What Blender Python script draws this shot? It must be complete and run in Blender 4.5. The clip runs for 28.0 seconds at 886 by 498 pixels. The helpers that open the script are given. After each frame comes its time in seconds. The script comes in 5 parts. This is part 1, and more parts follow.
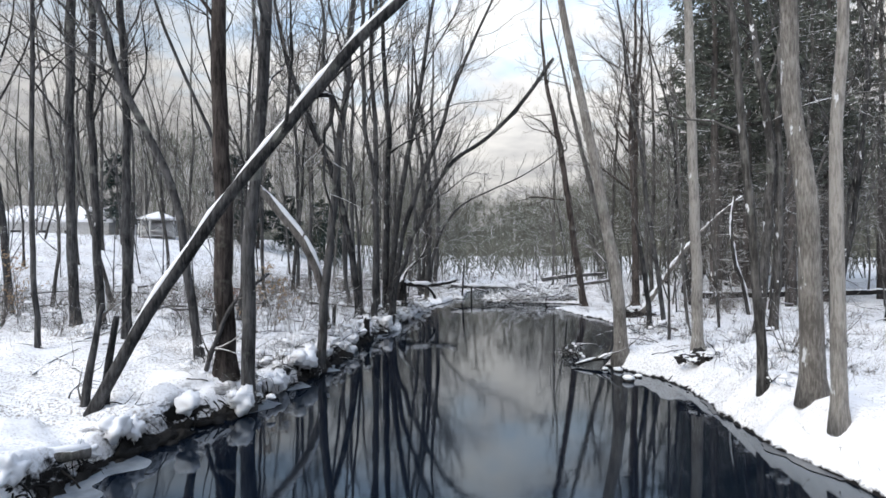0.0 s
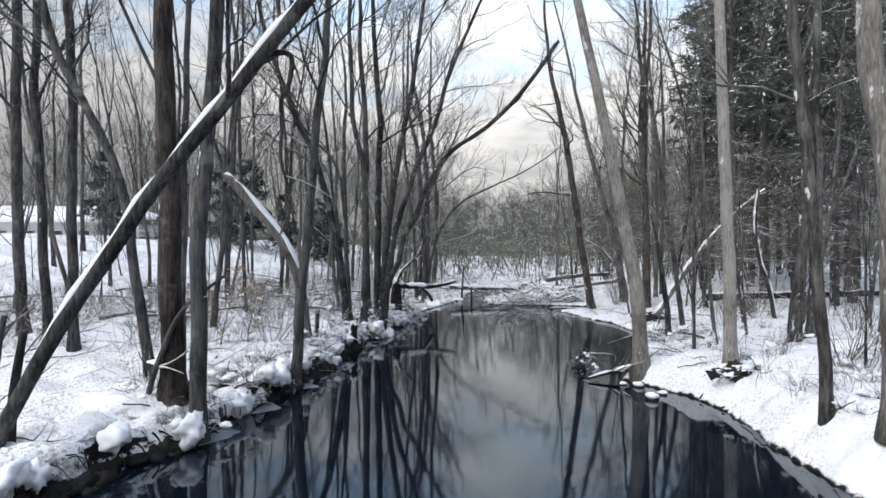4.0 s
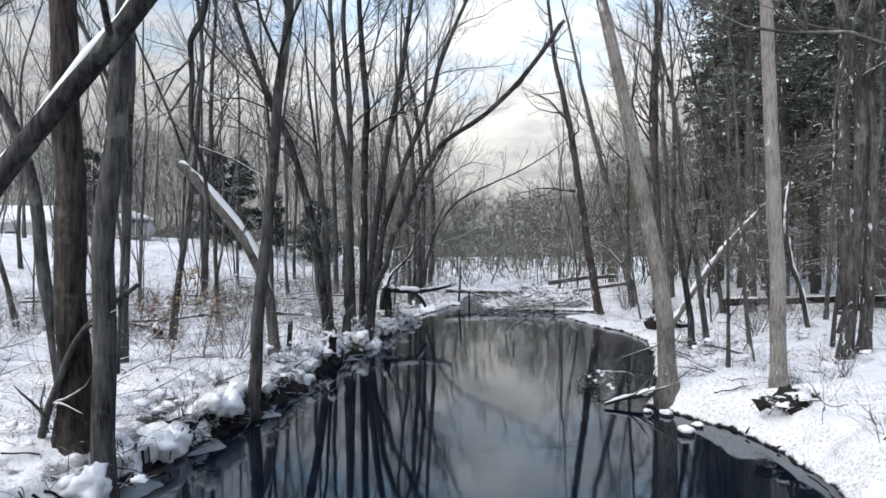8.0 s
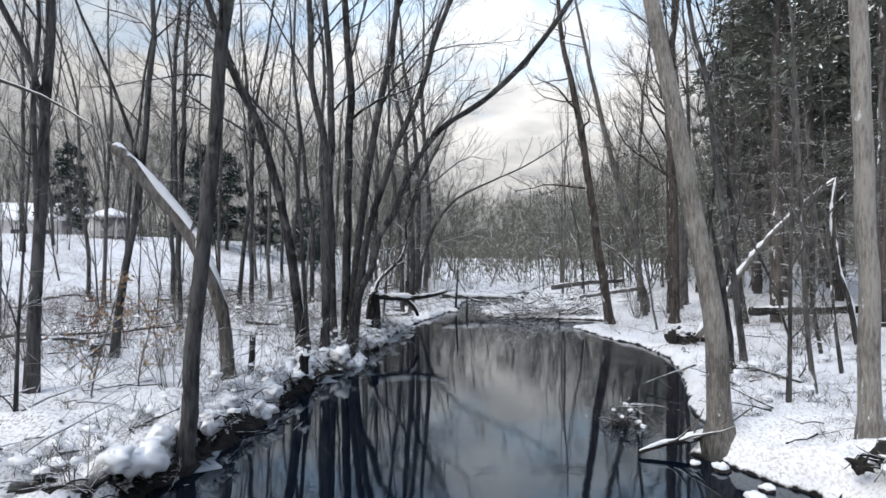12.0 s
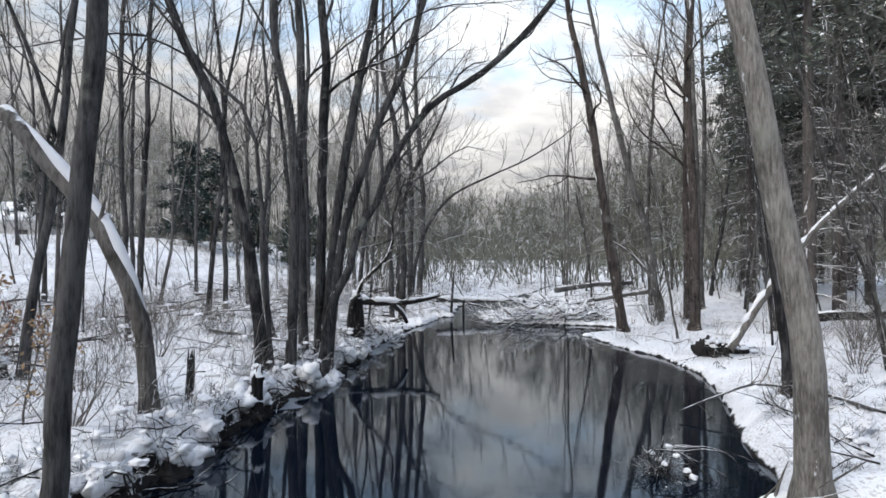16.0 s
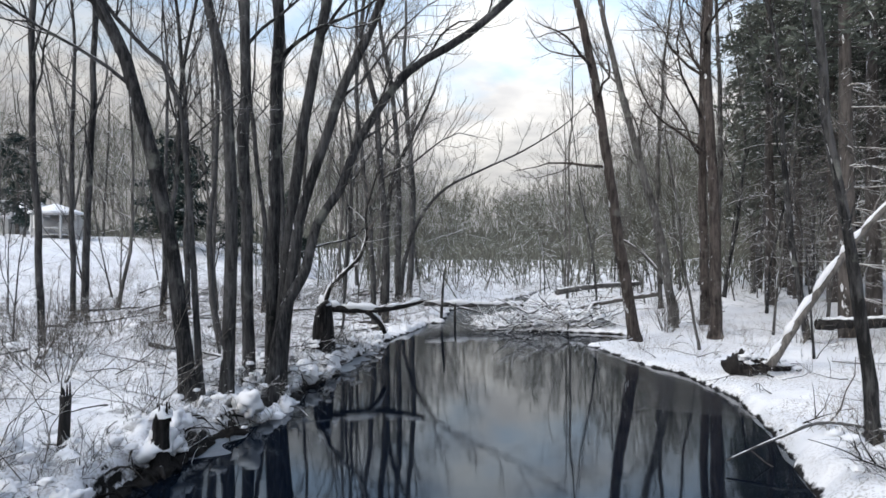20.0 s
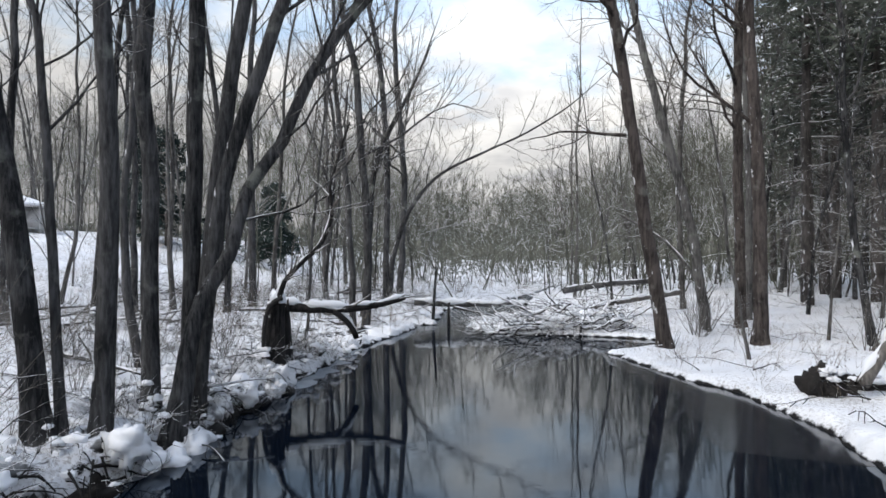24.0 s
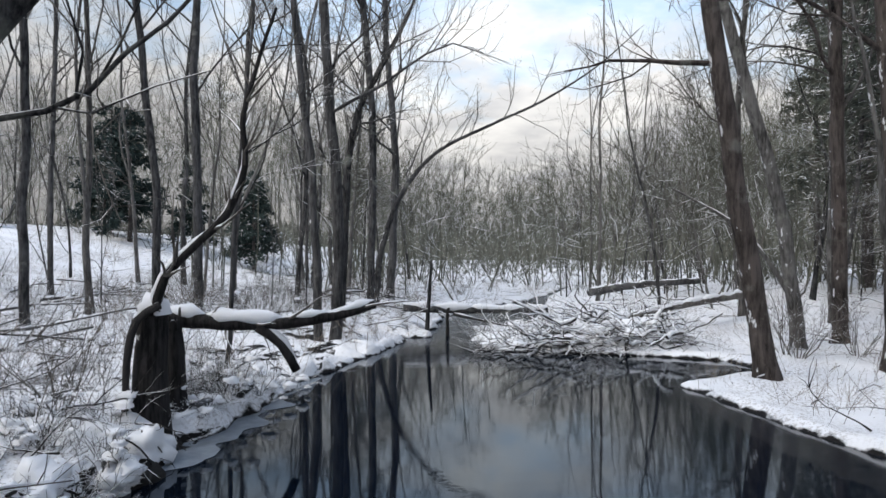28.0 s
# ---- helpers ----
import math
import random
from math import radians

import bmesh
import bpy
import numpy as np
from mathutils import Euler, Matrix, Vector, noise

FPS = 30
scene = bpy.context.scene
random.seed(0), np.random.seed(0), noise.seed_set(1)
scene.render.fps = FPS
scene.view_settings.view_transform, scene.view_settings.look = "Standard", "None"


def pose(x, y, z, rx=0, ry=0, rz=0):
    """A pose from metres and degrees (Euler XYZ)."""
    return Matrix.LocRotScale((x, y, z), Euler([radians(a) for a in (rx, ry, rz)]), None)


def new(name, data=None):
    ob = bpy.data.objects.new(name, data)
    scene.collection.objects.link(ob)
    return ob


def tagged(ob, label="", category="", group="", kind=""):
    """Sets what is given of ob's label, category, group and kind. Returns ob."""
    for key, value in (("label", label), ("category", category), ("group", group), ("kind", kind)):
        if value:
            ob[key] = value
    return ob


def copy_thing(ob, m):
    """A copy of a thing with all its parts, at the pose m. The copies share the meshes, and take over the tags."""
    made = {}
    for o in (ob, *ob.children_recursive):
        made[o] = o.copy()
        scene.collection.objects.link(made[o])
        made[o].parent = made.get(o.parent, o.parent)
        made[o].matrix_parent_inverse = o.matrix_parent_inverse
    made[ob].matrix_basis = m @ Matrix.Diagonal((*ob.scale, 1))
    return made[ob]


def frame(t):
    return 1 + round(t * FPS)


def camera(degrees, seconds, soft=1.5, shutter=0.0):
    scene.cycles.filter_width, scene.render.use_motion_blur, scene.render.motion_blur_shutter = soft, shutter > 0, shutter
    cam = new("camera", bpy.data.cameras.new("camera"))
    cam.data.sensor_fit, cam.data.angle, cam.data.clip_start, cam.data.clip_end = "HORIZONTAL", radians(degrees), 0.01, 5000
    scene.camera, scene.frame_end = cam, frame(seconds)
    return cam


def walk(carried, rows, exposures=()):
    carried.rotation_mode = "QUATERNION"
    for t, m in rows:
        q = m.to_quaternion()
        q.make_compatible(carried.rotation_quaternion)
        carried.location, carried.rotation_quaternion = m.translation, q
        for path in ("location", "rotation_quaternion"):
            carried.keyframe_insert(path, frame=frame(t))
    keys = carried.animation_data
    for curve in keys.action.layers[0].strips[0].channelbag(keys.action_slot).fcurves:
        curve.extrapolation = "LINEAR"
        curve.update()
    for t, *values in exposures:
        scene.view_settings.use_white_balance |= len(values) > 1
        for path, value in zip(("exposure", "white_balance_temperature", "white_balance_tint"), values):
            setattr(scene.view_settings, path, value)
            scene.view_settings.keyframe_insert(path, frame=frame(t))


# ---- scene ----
cam = camera(76.0, 28.0, 1.6)
METRES, EYE, TILT, LEAN, TURN = 13.0, 2.535, 0.0, 0.0, 0.0
ROWS = [
    (0.0, 0.0, 0.0, 0.0, 0.0, 0.0, -0.0),
    (0.5, -0.0002, 0.0149, -0.001, 0.01, 0.01, 0.01),
    (1.0, -0.0001, 0.0303, -0.0014, 0.02, 0.01, 0.04),
    (1.5, 0.0007, 0.0452, -0.0019, 0.03, 0.01, 0.09),
    (2.0, 0.0022, 0.0599, -0.0021, 0.03, 0.02, 0.11),
    (2.5, 0.0045, 0.0747, -0.0025, 0.05, 0.02, 0.12),
    (3.0, 0.0071, 0.0894, -0.0033, 0.08, 0.02, 0.17),
    (3.5, 0.0094, 0.1037, -0.0036, 0.11, 0.02, 0.2),
    (5.5, 0.0168, 0.1656, -0.0035, 0.18, 0.02, 0.3),
    (6.0, 0.0185, 0.1821, -0.0041, 0.18, 0.05, 0.29),
    (6.5, 0.0202, 0.1991, -0.0037, 0.18, 0.05, 0.3),
    (7.0, 0.022, 0.2165, -0.0039, 0.17, 0.07, 0.27),
    (7.5, 0.0237, 0.2344, -0.0043, 0.15, 0.09, 0.24),
    (8.0, 0.0257, 0.2525, -0.0046, 0.14, 0.14, 0.25),
    (8.5, 0.0271, 0.2709, -0.0046, 0.11, 0.15, 0.18),
    (9.0, 0.0281, 0.2897, -0.0045, 0.07, 0.17, 0.14),
    (9.5, 0.0283, 0.3082, -0.0035, 0.06, 0.17, 0.07),
    (10.0, 0.0286, 0.3276, -0.003, 0.02, 0.21, 0.04),
    (10.5, 0.0292, 0.3456, -0.0018, 0.0, 0.17, 0.01),
    (11.0, 0.0303, 0.3648, -0.002, -0.02, 0.21, 0.0),
    (11.5, 0.0318, 0.3827, -0.0012, -0.03, 0.22, -0.02),
    (12.0, 0.0327, 0.4012, -0.0011, -0.05, 0.22, -0.07),
    (12.5, 0.0342, 0.4201, -0.0014, -0.07, 0.25, -0.08),
    (14.5, 0.0413, 0.4962, -0.0071, -0.17, 0.37, 0.02),
    (15.0, 0.0423, 0.516, -0.0079, -0.17, 0.4, 0.01),
    (15.5, 0.0437, 0.5358, -0.0086, -0.18, 0.42, 0.0),
    (16.0, 0.0451, 0.5563, -0.0086, -0.21, 0.44, -0.02),
    (16.5, 0.047, 0.5765, -0.0083, -0.22, 0.44, 0.02),
    (17.0, 0.0505, 0.5973, -0.0087, -0.23, 0.36, -0.02),
    (17.5, 0.0548, 0.6179, -0.009, -0.24, 0.37, 0.02),
    (18.0, 0.0584, 0.6383, -0.0098, -0.27, 0.42, 0.11),
    (18.5, 0.062, 0.6579, -0.0098, -0.28, 0.41, 0.11),
    (19.0, 0.0653, 0.678, -0.0104, -0.3, 0.4, 0.16),
    (19.5, 0.069, 0.6982, -0.0111, -0.31, 0.42, 0.19),
    (20.0, 0.0719, 0.7182, -0.0106, -0.33, 0.41, 0.16),
    (20.5, 0.076, 0.7392, -0.0129, -0.33, 0.47, 0.18),
    (21.0, 0.0793, 0.7614, -0.0182, -0.37, 0.5, 0.15),
    (21.5, 0.0825, 0.7836, -0.0243, -0.38, 0.53, 0.19),
    (23.5, 0.0917, 0.8855, -0.0314, -0.33, 0.55, 0.13),
    (24.0, 0.0913, 0.9164, -0.0331, -0.33, 0.52, 0.08),
    (24.5, 0.0924, 0.9493, -0.0348, -0.31, 0.52, 0.05),
    (25.0, 0.0929, 0.984, -0.0361, -0.3, 0.49, 0.02),
    (25.5, 0.0939, 1.0205, -0.0379, -0.28, 0.46, -0.0),
    (26.0, 0.0945, 1.0584, -0.0396, -0.25, 0.46, -0.02),
    (26.5, 0.0954, 1.0974, -0.0423, -0.22, 0.49, -0.05),
    (27.0, 0.0968, 1.1361, -0.045, -0.2, 0.55, -0.04),
    (27.5, 0.0986, 1.1743, -0.0481, -0.2, 0.59, 0.03),
    (28.0, 0.1005, 1.214, -0.0502, -0.2, 0.61, 0.03),
]
walk(cam, [(t, pose(0, 0, EYE, TILT, LEAN, TURN) @ pose(METRES * x, METRES * y, METRES * z, 90 + pitch, roll, yaw)) for t, x, y, z, yaw, pitch, roll in ROWS],
     exposures=[(0.0, 0.60, 6900, 6), (12.0, 0.58, 6900, 6), (24.0, 0.55, 6900, 6), (28.0, 0.46, 6900, 6)])

# ---- world and sun: a pale, mostly clouded winter sky ----
world = bpy.data.worlds.new("winter_sky")
scene.world = world
world.use_nodes = True
wn, wl = world.node_tree.nodes, world.node_tree.links
wn.clear()
SUN_UP, SUN_ROUND = 48, 232


def wnode(kind):
    return wn.new(kind)


w_out, w_bg = wnode("ShaderNodeOutputWorld"), wnode("ShaderNodeBackground")
sky = wnode("ShaderNodeTexSky")
sky.sky_type, sky.sun_disc = "NISHITA", False
sky.sun_elevation, sky.sun_rotation = radians(SUN_UP), radians(SUN_ROUND)
sky_gain = wnode("ShaderNodeMix")
sky_gain.data_type, sky_gain.blend_type = "RGBA", "MULTIPLY"
sky_gain.inputs[0].default_value = 1.0
sky_gain.inputs[7].default_value = (0.17, 0.165, 0.155, 1)
w_co = wnode("ShaderNodeTexCoord")
w_sep = wnode("ShaderNodeSeparateXYZ")
w_up = wnode("ShaderNodeMath")
w_up.operation = "ADD"
w_up.inputs[1].default_value = 0.12
w_abs = wnode("ShaderNodeMath")
w_abs.operation = "ABSOLUTE"
w_div = wnode("ShaderNodeVectorMath")
w_div.operation = "DIVIDE"
w_comb = wnode("ShaderNodeCombineXYZ")
w_noise = wnode("ShaderNodeTexNoise")
w_noise.inputs["Scale"].default_value = 2.4
w_noise.inputs["Detail"].default_value = 7
w_noise.inputs["Roughness"].default_value = 0.55
w_thin = wnode("ShaderNodeMath")
w_thin.operation = "MULTIPLY_ADD"
w_thin.inputs[1].default_value = -1.5
w_deck = wnode("ShaderNodeMath")
w_deck.operation = "ADD"
w_deck.inputs[1].default_value = 0.42
w_ramp = wnode("ShaderNodeValToRGB")
w_ramp.color_ramp.elements[0].position, w_ramp.color_ramp.elements[1].position = 0.26, 0.52
w_ramp.color_ramp.elements[0].color = (0.22, 0.22, 0.22, 1)
w_noise2 = wnode("ShaderNodeTexNoise")
w_noise2.inputs["Scale"].default_value = 3.0
w_noise2.inputs["Detail"].default_value = 5
w_cloud = wnode("ShaderNodeValToRGB")
w_cloud.color_ramp.elements[0].position, w_cloud.color_ramp.elements[1].position = 0.36, 0.62
w_cloud.color_ramp.elements[0].color, w_cloud.color_ramp.elements[1].color = (0.46, 0.465, 0.51, 1), (0.65, 0.645, 0.675, 1)
# Added bright patch of sky ahead, away from the sun, to brighten the water's reflection.
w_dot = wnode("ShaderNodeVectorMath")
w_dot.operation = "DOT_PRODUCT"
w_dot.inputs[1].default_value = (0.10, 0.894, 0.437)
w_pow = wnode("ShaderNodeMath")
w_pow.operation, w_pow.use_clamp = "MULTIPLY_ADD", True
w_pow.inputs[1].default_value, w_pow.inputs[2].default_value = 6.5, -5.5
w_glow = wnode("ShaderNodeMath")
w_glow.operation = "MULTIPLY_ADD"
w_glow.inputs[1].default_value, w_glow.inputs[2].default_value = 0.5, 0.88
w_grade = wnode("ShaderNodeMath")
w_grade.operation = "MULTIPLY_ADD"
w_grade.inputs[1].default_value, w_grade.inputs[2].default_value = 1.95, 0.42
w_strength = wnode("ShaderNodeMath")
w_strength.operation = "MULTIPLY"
w_mix = wnode("ShaderNodeMix")
w_mix.data_type = "RGBA"
for a, b in ((w_co.outputs["Generated"], w_sep.inputs[0]), (w_sep.outputs[2], w_abs.inputs[0]), (w_abs.outputs[0], w_up.inputs[0]),
             (w_up.outputs[0], w_comb.inputs[0]), (w_up.outputs[0], w_comb.inputs[1]), (w_up.outputs[0], w_comb.inputs[2]),
             (w_co.outputs["Generated"], w_div.inputs[0]), (w_comb.outputs[0], w_div.inputs[1]),
             (w_div.outputs[0], w_noise.inputs["Vector"]), (w_div.outputs[0], w_noise2.inputs["Vector"]),
             (w_abs.outputs[0], w_thin.inputs[0]), (w_noise.outputs[0], w_thin.inputs[2]), (w_thin.outputs[0], w_deck.inputs[0]), (w_deck.outputs[0], w_ramp.inputs[0]), (w_noise2.outputs[0], w_cloud.inputs[0]),
             (sky.outputs[0], sky_gain.inputs[6]), (w_ramp.outputs[0], w_mix.inputs[0]), (sky_gain.outputs[2], w_mix.inputs[6]),
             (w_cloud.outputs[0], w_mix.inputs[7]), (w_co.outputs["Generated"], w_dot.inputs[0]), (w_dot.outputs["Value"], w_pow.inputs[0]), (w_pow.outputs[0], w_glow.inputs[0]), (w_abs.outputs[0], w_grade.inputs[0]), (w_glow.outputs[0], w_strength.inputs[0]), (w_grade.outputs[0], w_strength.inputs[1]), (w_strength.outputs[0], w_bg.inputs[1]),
             (w_mix.outputs[2], w_bg.inputs[0]), (w_bg.outputs[0], w_out.inputs[0])):
    wl.new(a, b)

sun_data = bpy.data.lights.new("sun", "SUN")
sun_data.energy, sun_data.angle, sun_data.color = 1.2, radians(40), (1.0, 0.99, 0.97)
sun = new("sun", sun_data)
sun.matrix_world = pose(0, 0, 40, 90 - SUN_UP, 0, 180 - SUN_ROUND)


# ---- materials ----
def material(name, rough=0.85, metal=0.0, spec=0.3):
    m = bpy.data.materials.new(name)
    m.use_nodes = True
    b = m.node_tree.nodes["Principled BSDF"]
    b.inputs["Roughness"].default_value, b.inputs["Metallic"].default_value = rough, metal
    b.inputs["Specular IOR Level"].default_value = spec
    return m, m.node_tree.nodes, m.node_tree.links, b


def ramp(nodes, stops):
    r = nodes.new("ShaderNodeValToRGB")
    while len(r.color_ramp.elements) < len(stops):
        r.color_ramp.elements.new(0.5)
    for e, (p, c) in zip(r.color_ramp.elements, stops):
        e.position, e.color = p, (*c, 1)
    return r


def noise_at(nodes, links, vector, scale, detail=4, rough=0.55):
    n = nodes.new("ShaderNodeTexNoise")
    n.inputs["Scale"].default_value, n.inputs["Detail"].default_value, n.inputs["Roughness"].default_value = scale, detail, rough
    links.new(vector, n.inputs["Vector"])
    return n


def math_node(nodes, links, op, a, b=None, c=None):
    n = nodes.new("ShaderNodeMath")
    n.operation = op
    for i, v in enumerate((a, b, c)):
        if v is None:
            continue
        if isinstance(v, (int, float)):
            n.inputs[i].default_value = v
        else:
            links.new(v, n.inputs[i])
    return n.outputs[0]


def stretched(nodes, links, vector, sx, sy, sz):
    mp = nodes.new("ShaderNodeMapping")
    mp.inputs["Scale"].default_value = (sx, sy, sz)
    links.new(vector, mp.inputs["Vector"])
    return mp.outputs[0]


def bark(name, dark, light, snow=0.0, streak=14.0, relief=0.5, moss=0.0):
    """Ridged bark with blotches; lying snow on faces that look up."""
    m, nodes, links, b = material(name, 0.9, 0, 0.15)
    co = nodes.new("ShaderNodeTexCoord").outputs["Object"]
    geo = nodes.new("ShaderNodeNewGeometry")
    info = nodes.new("ShaderNodeObjectInfo")
    fine = noise_at(nodes, links, stretched(nodes, links, co, streak, streak, streak * 0.16), 1.6, 5, 0.65)
    blot = noise_at(nodes, links, co, 1.3, 4)
    both = math_node(nodes, links, "ADD", math_node(nodes, links, "MULTIPLY", fine.outputs[0], 0.9), math_node(nodes, links, "MULTIPLY_ADD", blot.outputs[0], 0.7, -0.2))
    tone = math_node(nodes, links, "ADD", both, math_node(nodes, links, "MULTIPLY_ADD", info.outputs["Random"], 0.16, -0.08))
    r = ramp(nodes, [(0.44, dark), (0.60, [(a + c) / 2 for a, c in zip(dark, light)]), (0.74, light)])
    links.new(tone, r.inputs[0])
    colour = r.outputs[0]
    if moss:
        patch = noise_at(nodes, links, co, 2.2, 5, 0.6)
        mr = ramp(nodes, [(0.58, (0, 0, 0)), (0.68, (moss, moss, moss))])
        links.new(patch.outputs[0], mr.inputs[0])
        mx = nodes.new("ShaderNodeMix")
        mx.data_type = "RGBA"
        mx.inputs[7].default_value = (0.34, 0.35, 0.31, 1)
        links.new(mr.outputs[0], mx.inputs[0])
        links.new(colour, mx.inputs[6])
        colour = mx.outputs[2]
    if snow:
        sep = nodes.new("ShaderNodeSeparateXYZ")
        links.new(geo.outputs["Normal"], sep.inputs[0])
        spots = noise_at(nodes, links, geo.outputs["Position"], 2.3, 4, 0.6)
        lift = math_node(nodes, links, "MULTIPLY_ADD", spots.outputs[0], 1.5, sep.outputs[2])
        sr = ramp(nodes, [(0.0, (0, 0, 0)), (1.0, (1, 1, 1))])
        sr.color_ramp.elements[0].position, sr.color_ramp.elements[1].position = 0.44, 0.50
        links.new(math_node(nodes, links, "MULTIPLY_ADD", lift, 0.5, snow * 0.4 - 0.55), sr.inputs[0])
        fleck = noise_at(nodes, links, stretched(nodes, links, geo.outputs["Position"], 7, 7, 2.6), 1.0, 4, 0.65)
        windward = math_node(nodes, links, "MULTIPLY_ADD", sep.outputs[0], -0.10, fleck.outputs[0])
        fr = ramp(nodes, [(0.70, (0, 0, 0)), (0.74, (0.9, 0.9, 0.9))])
        links.new(windward, fr.inputs[0])
        mx = nodes.new("ShaderNodeMix")
        mx.data_type = "RGBA"
        mx.inputs[7].default_value = (0.86, 0.87, 0.9, 1)
        links.new(math_node(nodes, links, "MAXIMUM", sr.outputs[0], fr.outputs[0]), mx.inputs[0])
        links.new(colour, mx.inputs[6])
        colour = mx.outputs[2]
    links.new(colour, b.inputs["Base Color"])
    bump = nodes.new("ShaderNodeBump")
    bump.inputs["Strength"].default_value, bump.inputs["Distance"].default_value = relief * 1.6, 0.03
    links.new(fine.outputs[0], bump.inputs["Height"])
    links.new(bump.outputs[0], b.inputs["Normal"])
    return m


BARK = {
    "dark": bark("dark_grey_bark", (0.016, 0.016, 0.017), (0.10, 0.098, 0.10), 0.54, moss=0.35),
    "pale": bark("pale_grey_bark", (0.14, 0.128, 0.118), (0.40, 0.375, 0.35), 0.4, 26, 0.9, moss=0.5),
    "grey": bark("grey_bark", (0.036, 0.034, 0.033), (0.16, 0.153, 0.148), 0.54, moss=0.3),
    "brown": bark("ridged_brown_bark", (0.018, 0.015, 0.014), (0.10, 0.084, 0.078), 0.48, 11, 0.9, moss=0.25),
    "lean": bark("weathered_bark", (0.05, 0.046, 0.042), (0.19, 0.175, 0.165), 0.7, moss=0.3),
    "wet": bark("wet_black_wood", (0.008, 0.0075, 0.008), (0.045, 0.042, 0.042), 0.5),
    "snowy": bark("snow_laden_twigs", (0.03, 0.028, 0.028), (0.11, 0.105, 0.10), 1.0, 6, 0.1),
    "twig": bark("twig_bark", (0.07, 0.063, 0.058), (0.18, 0.165, 0.152), 0.66, 6, 0.1),
    "far_twig": bark("far_twig_bark", (0.05, 0.052, 0.042), (0.15, 0.153, 0.125), 0.62, 2, 0.0),
    "deadwood": bark("dead_pine_twigs", (0.11, 0.10, 0.092), (0.25, 0.23, 0.21), 0.7, 6, 0.0),
    "weed": bark("dry_weed_stalks", (0.09, 0.074, 0.062), (0.27, 0.225, 0.185), 0.3, 8, 0.0),
    "pine_bark": bark("pine_bark", (0.04, 0.036, 0.035), (0.13, 0.116, 0.11), 0.4, 9, 0.8),
}


def plain(name, c1, c2, scale=6.0, rough=0.85, relief=0.2, spec=0.2):
    m, nodes, links, b = material(name, rough, 0, spec)
    co = nodes.new("ShaderNodeTexCoord").outputs["Object"]
    n = noise_at(nodes, links, co, scale, 6, 0.6)
    n2 = noise_at(nodes, links, co, scale * 0.13, 3)
    tone = math_node(nodes, links, "MULTIPLY_ADD", n2.outputs[0], 0.5, math_node(nodes, links, "MULTIPLY", n.outputs[0], 0.5))
    r = ramp(nodes, [(0.3, c1), (0.7, c2)])
    links.new(tone, r.inputs[0])
    links.new(r.outputs[0], b.inputs["Base Color"])
    bump = nodes.new("ShaderNodeBump")
    bump.inputs["Strength"].default_value, bump.inputs["Distance"].default_value = relief, 0.03
    links.new(n.outputs[0], bump.inputs["Height"])
    links.new(bump.outputs[0], b.inputs["Normal"])
    return m


SNOW = plain("soft_snow", (0.75, 0.765, 0.81), (0.86, 0.86, 0.885), 9, 0.75, 0.35)
NEEDLE = bark("dark_needles", (0.065, 0.074, 0.064), (0.14, 0.155, 0.132), 0.66, 3, 0.0)
SPRUCE = bark("spruce_needles", (0.02, 0.032, 0.031), (0.05, 0.07, 0.065), 0.42, 3, 0.0)
MUD = plain("wet_black_soil", (0.004, 0.0038, 0.004), (0.019, 0.017, 0.016), 7, 0.6, 0.6)
ROCK = plain("dark_root_soil", (0.010, 0.009, 0.009), (0.05, 0.045, 0.043), 9, 0.85, 0.8)
CREAM = plain("cream_siding", (0.5, 0.5, 0.5), (0.62, 0.61, 0.6), 4, 0.7, 0.1)
SLATE = plain("dark_window", (0.03, 0.03, 0.035), (0.06, 0.06, 0.07), 2, 0.25, 0.0, 0.5)
FARWOOD = bark("distant_wood", (0.05, 0.05, 0.042), (0.2, 0.198, 0.17), 0.2, 3.0, 0.0)


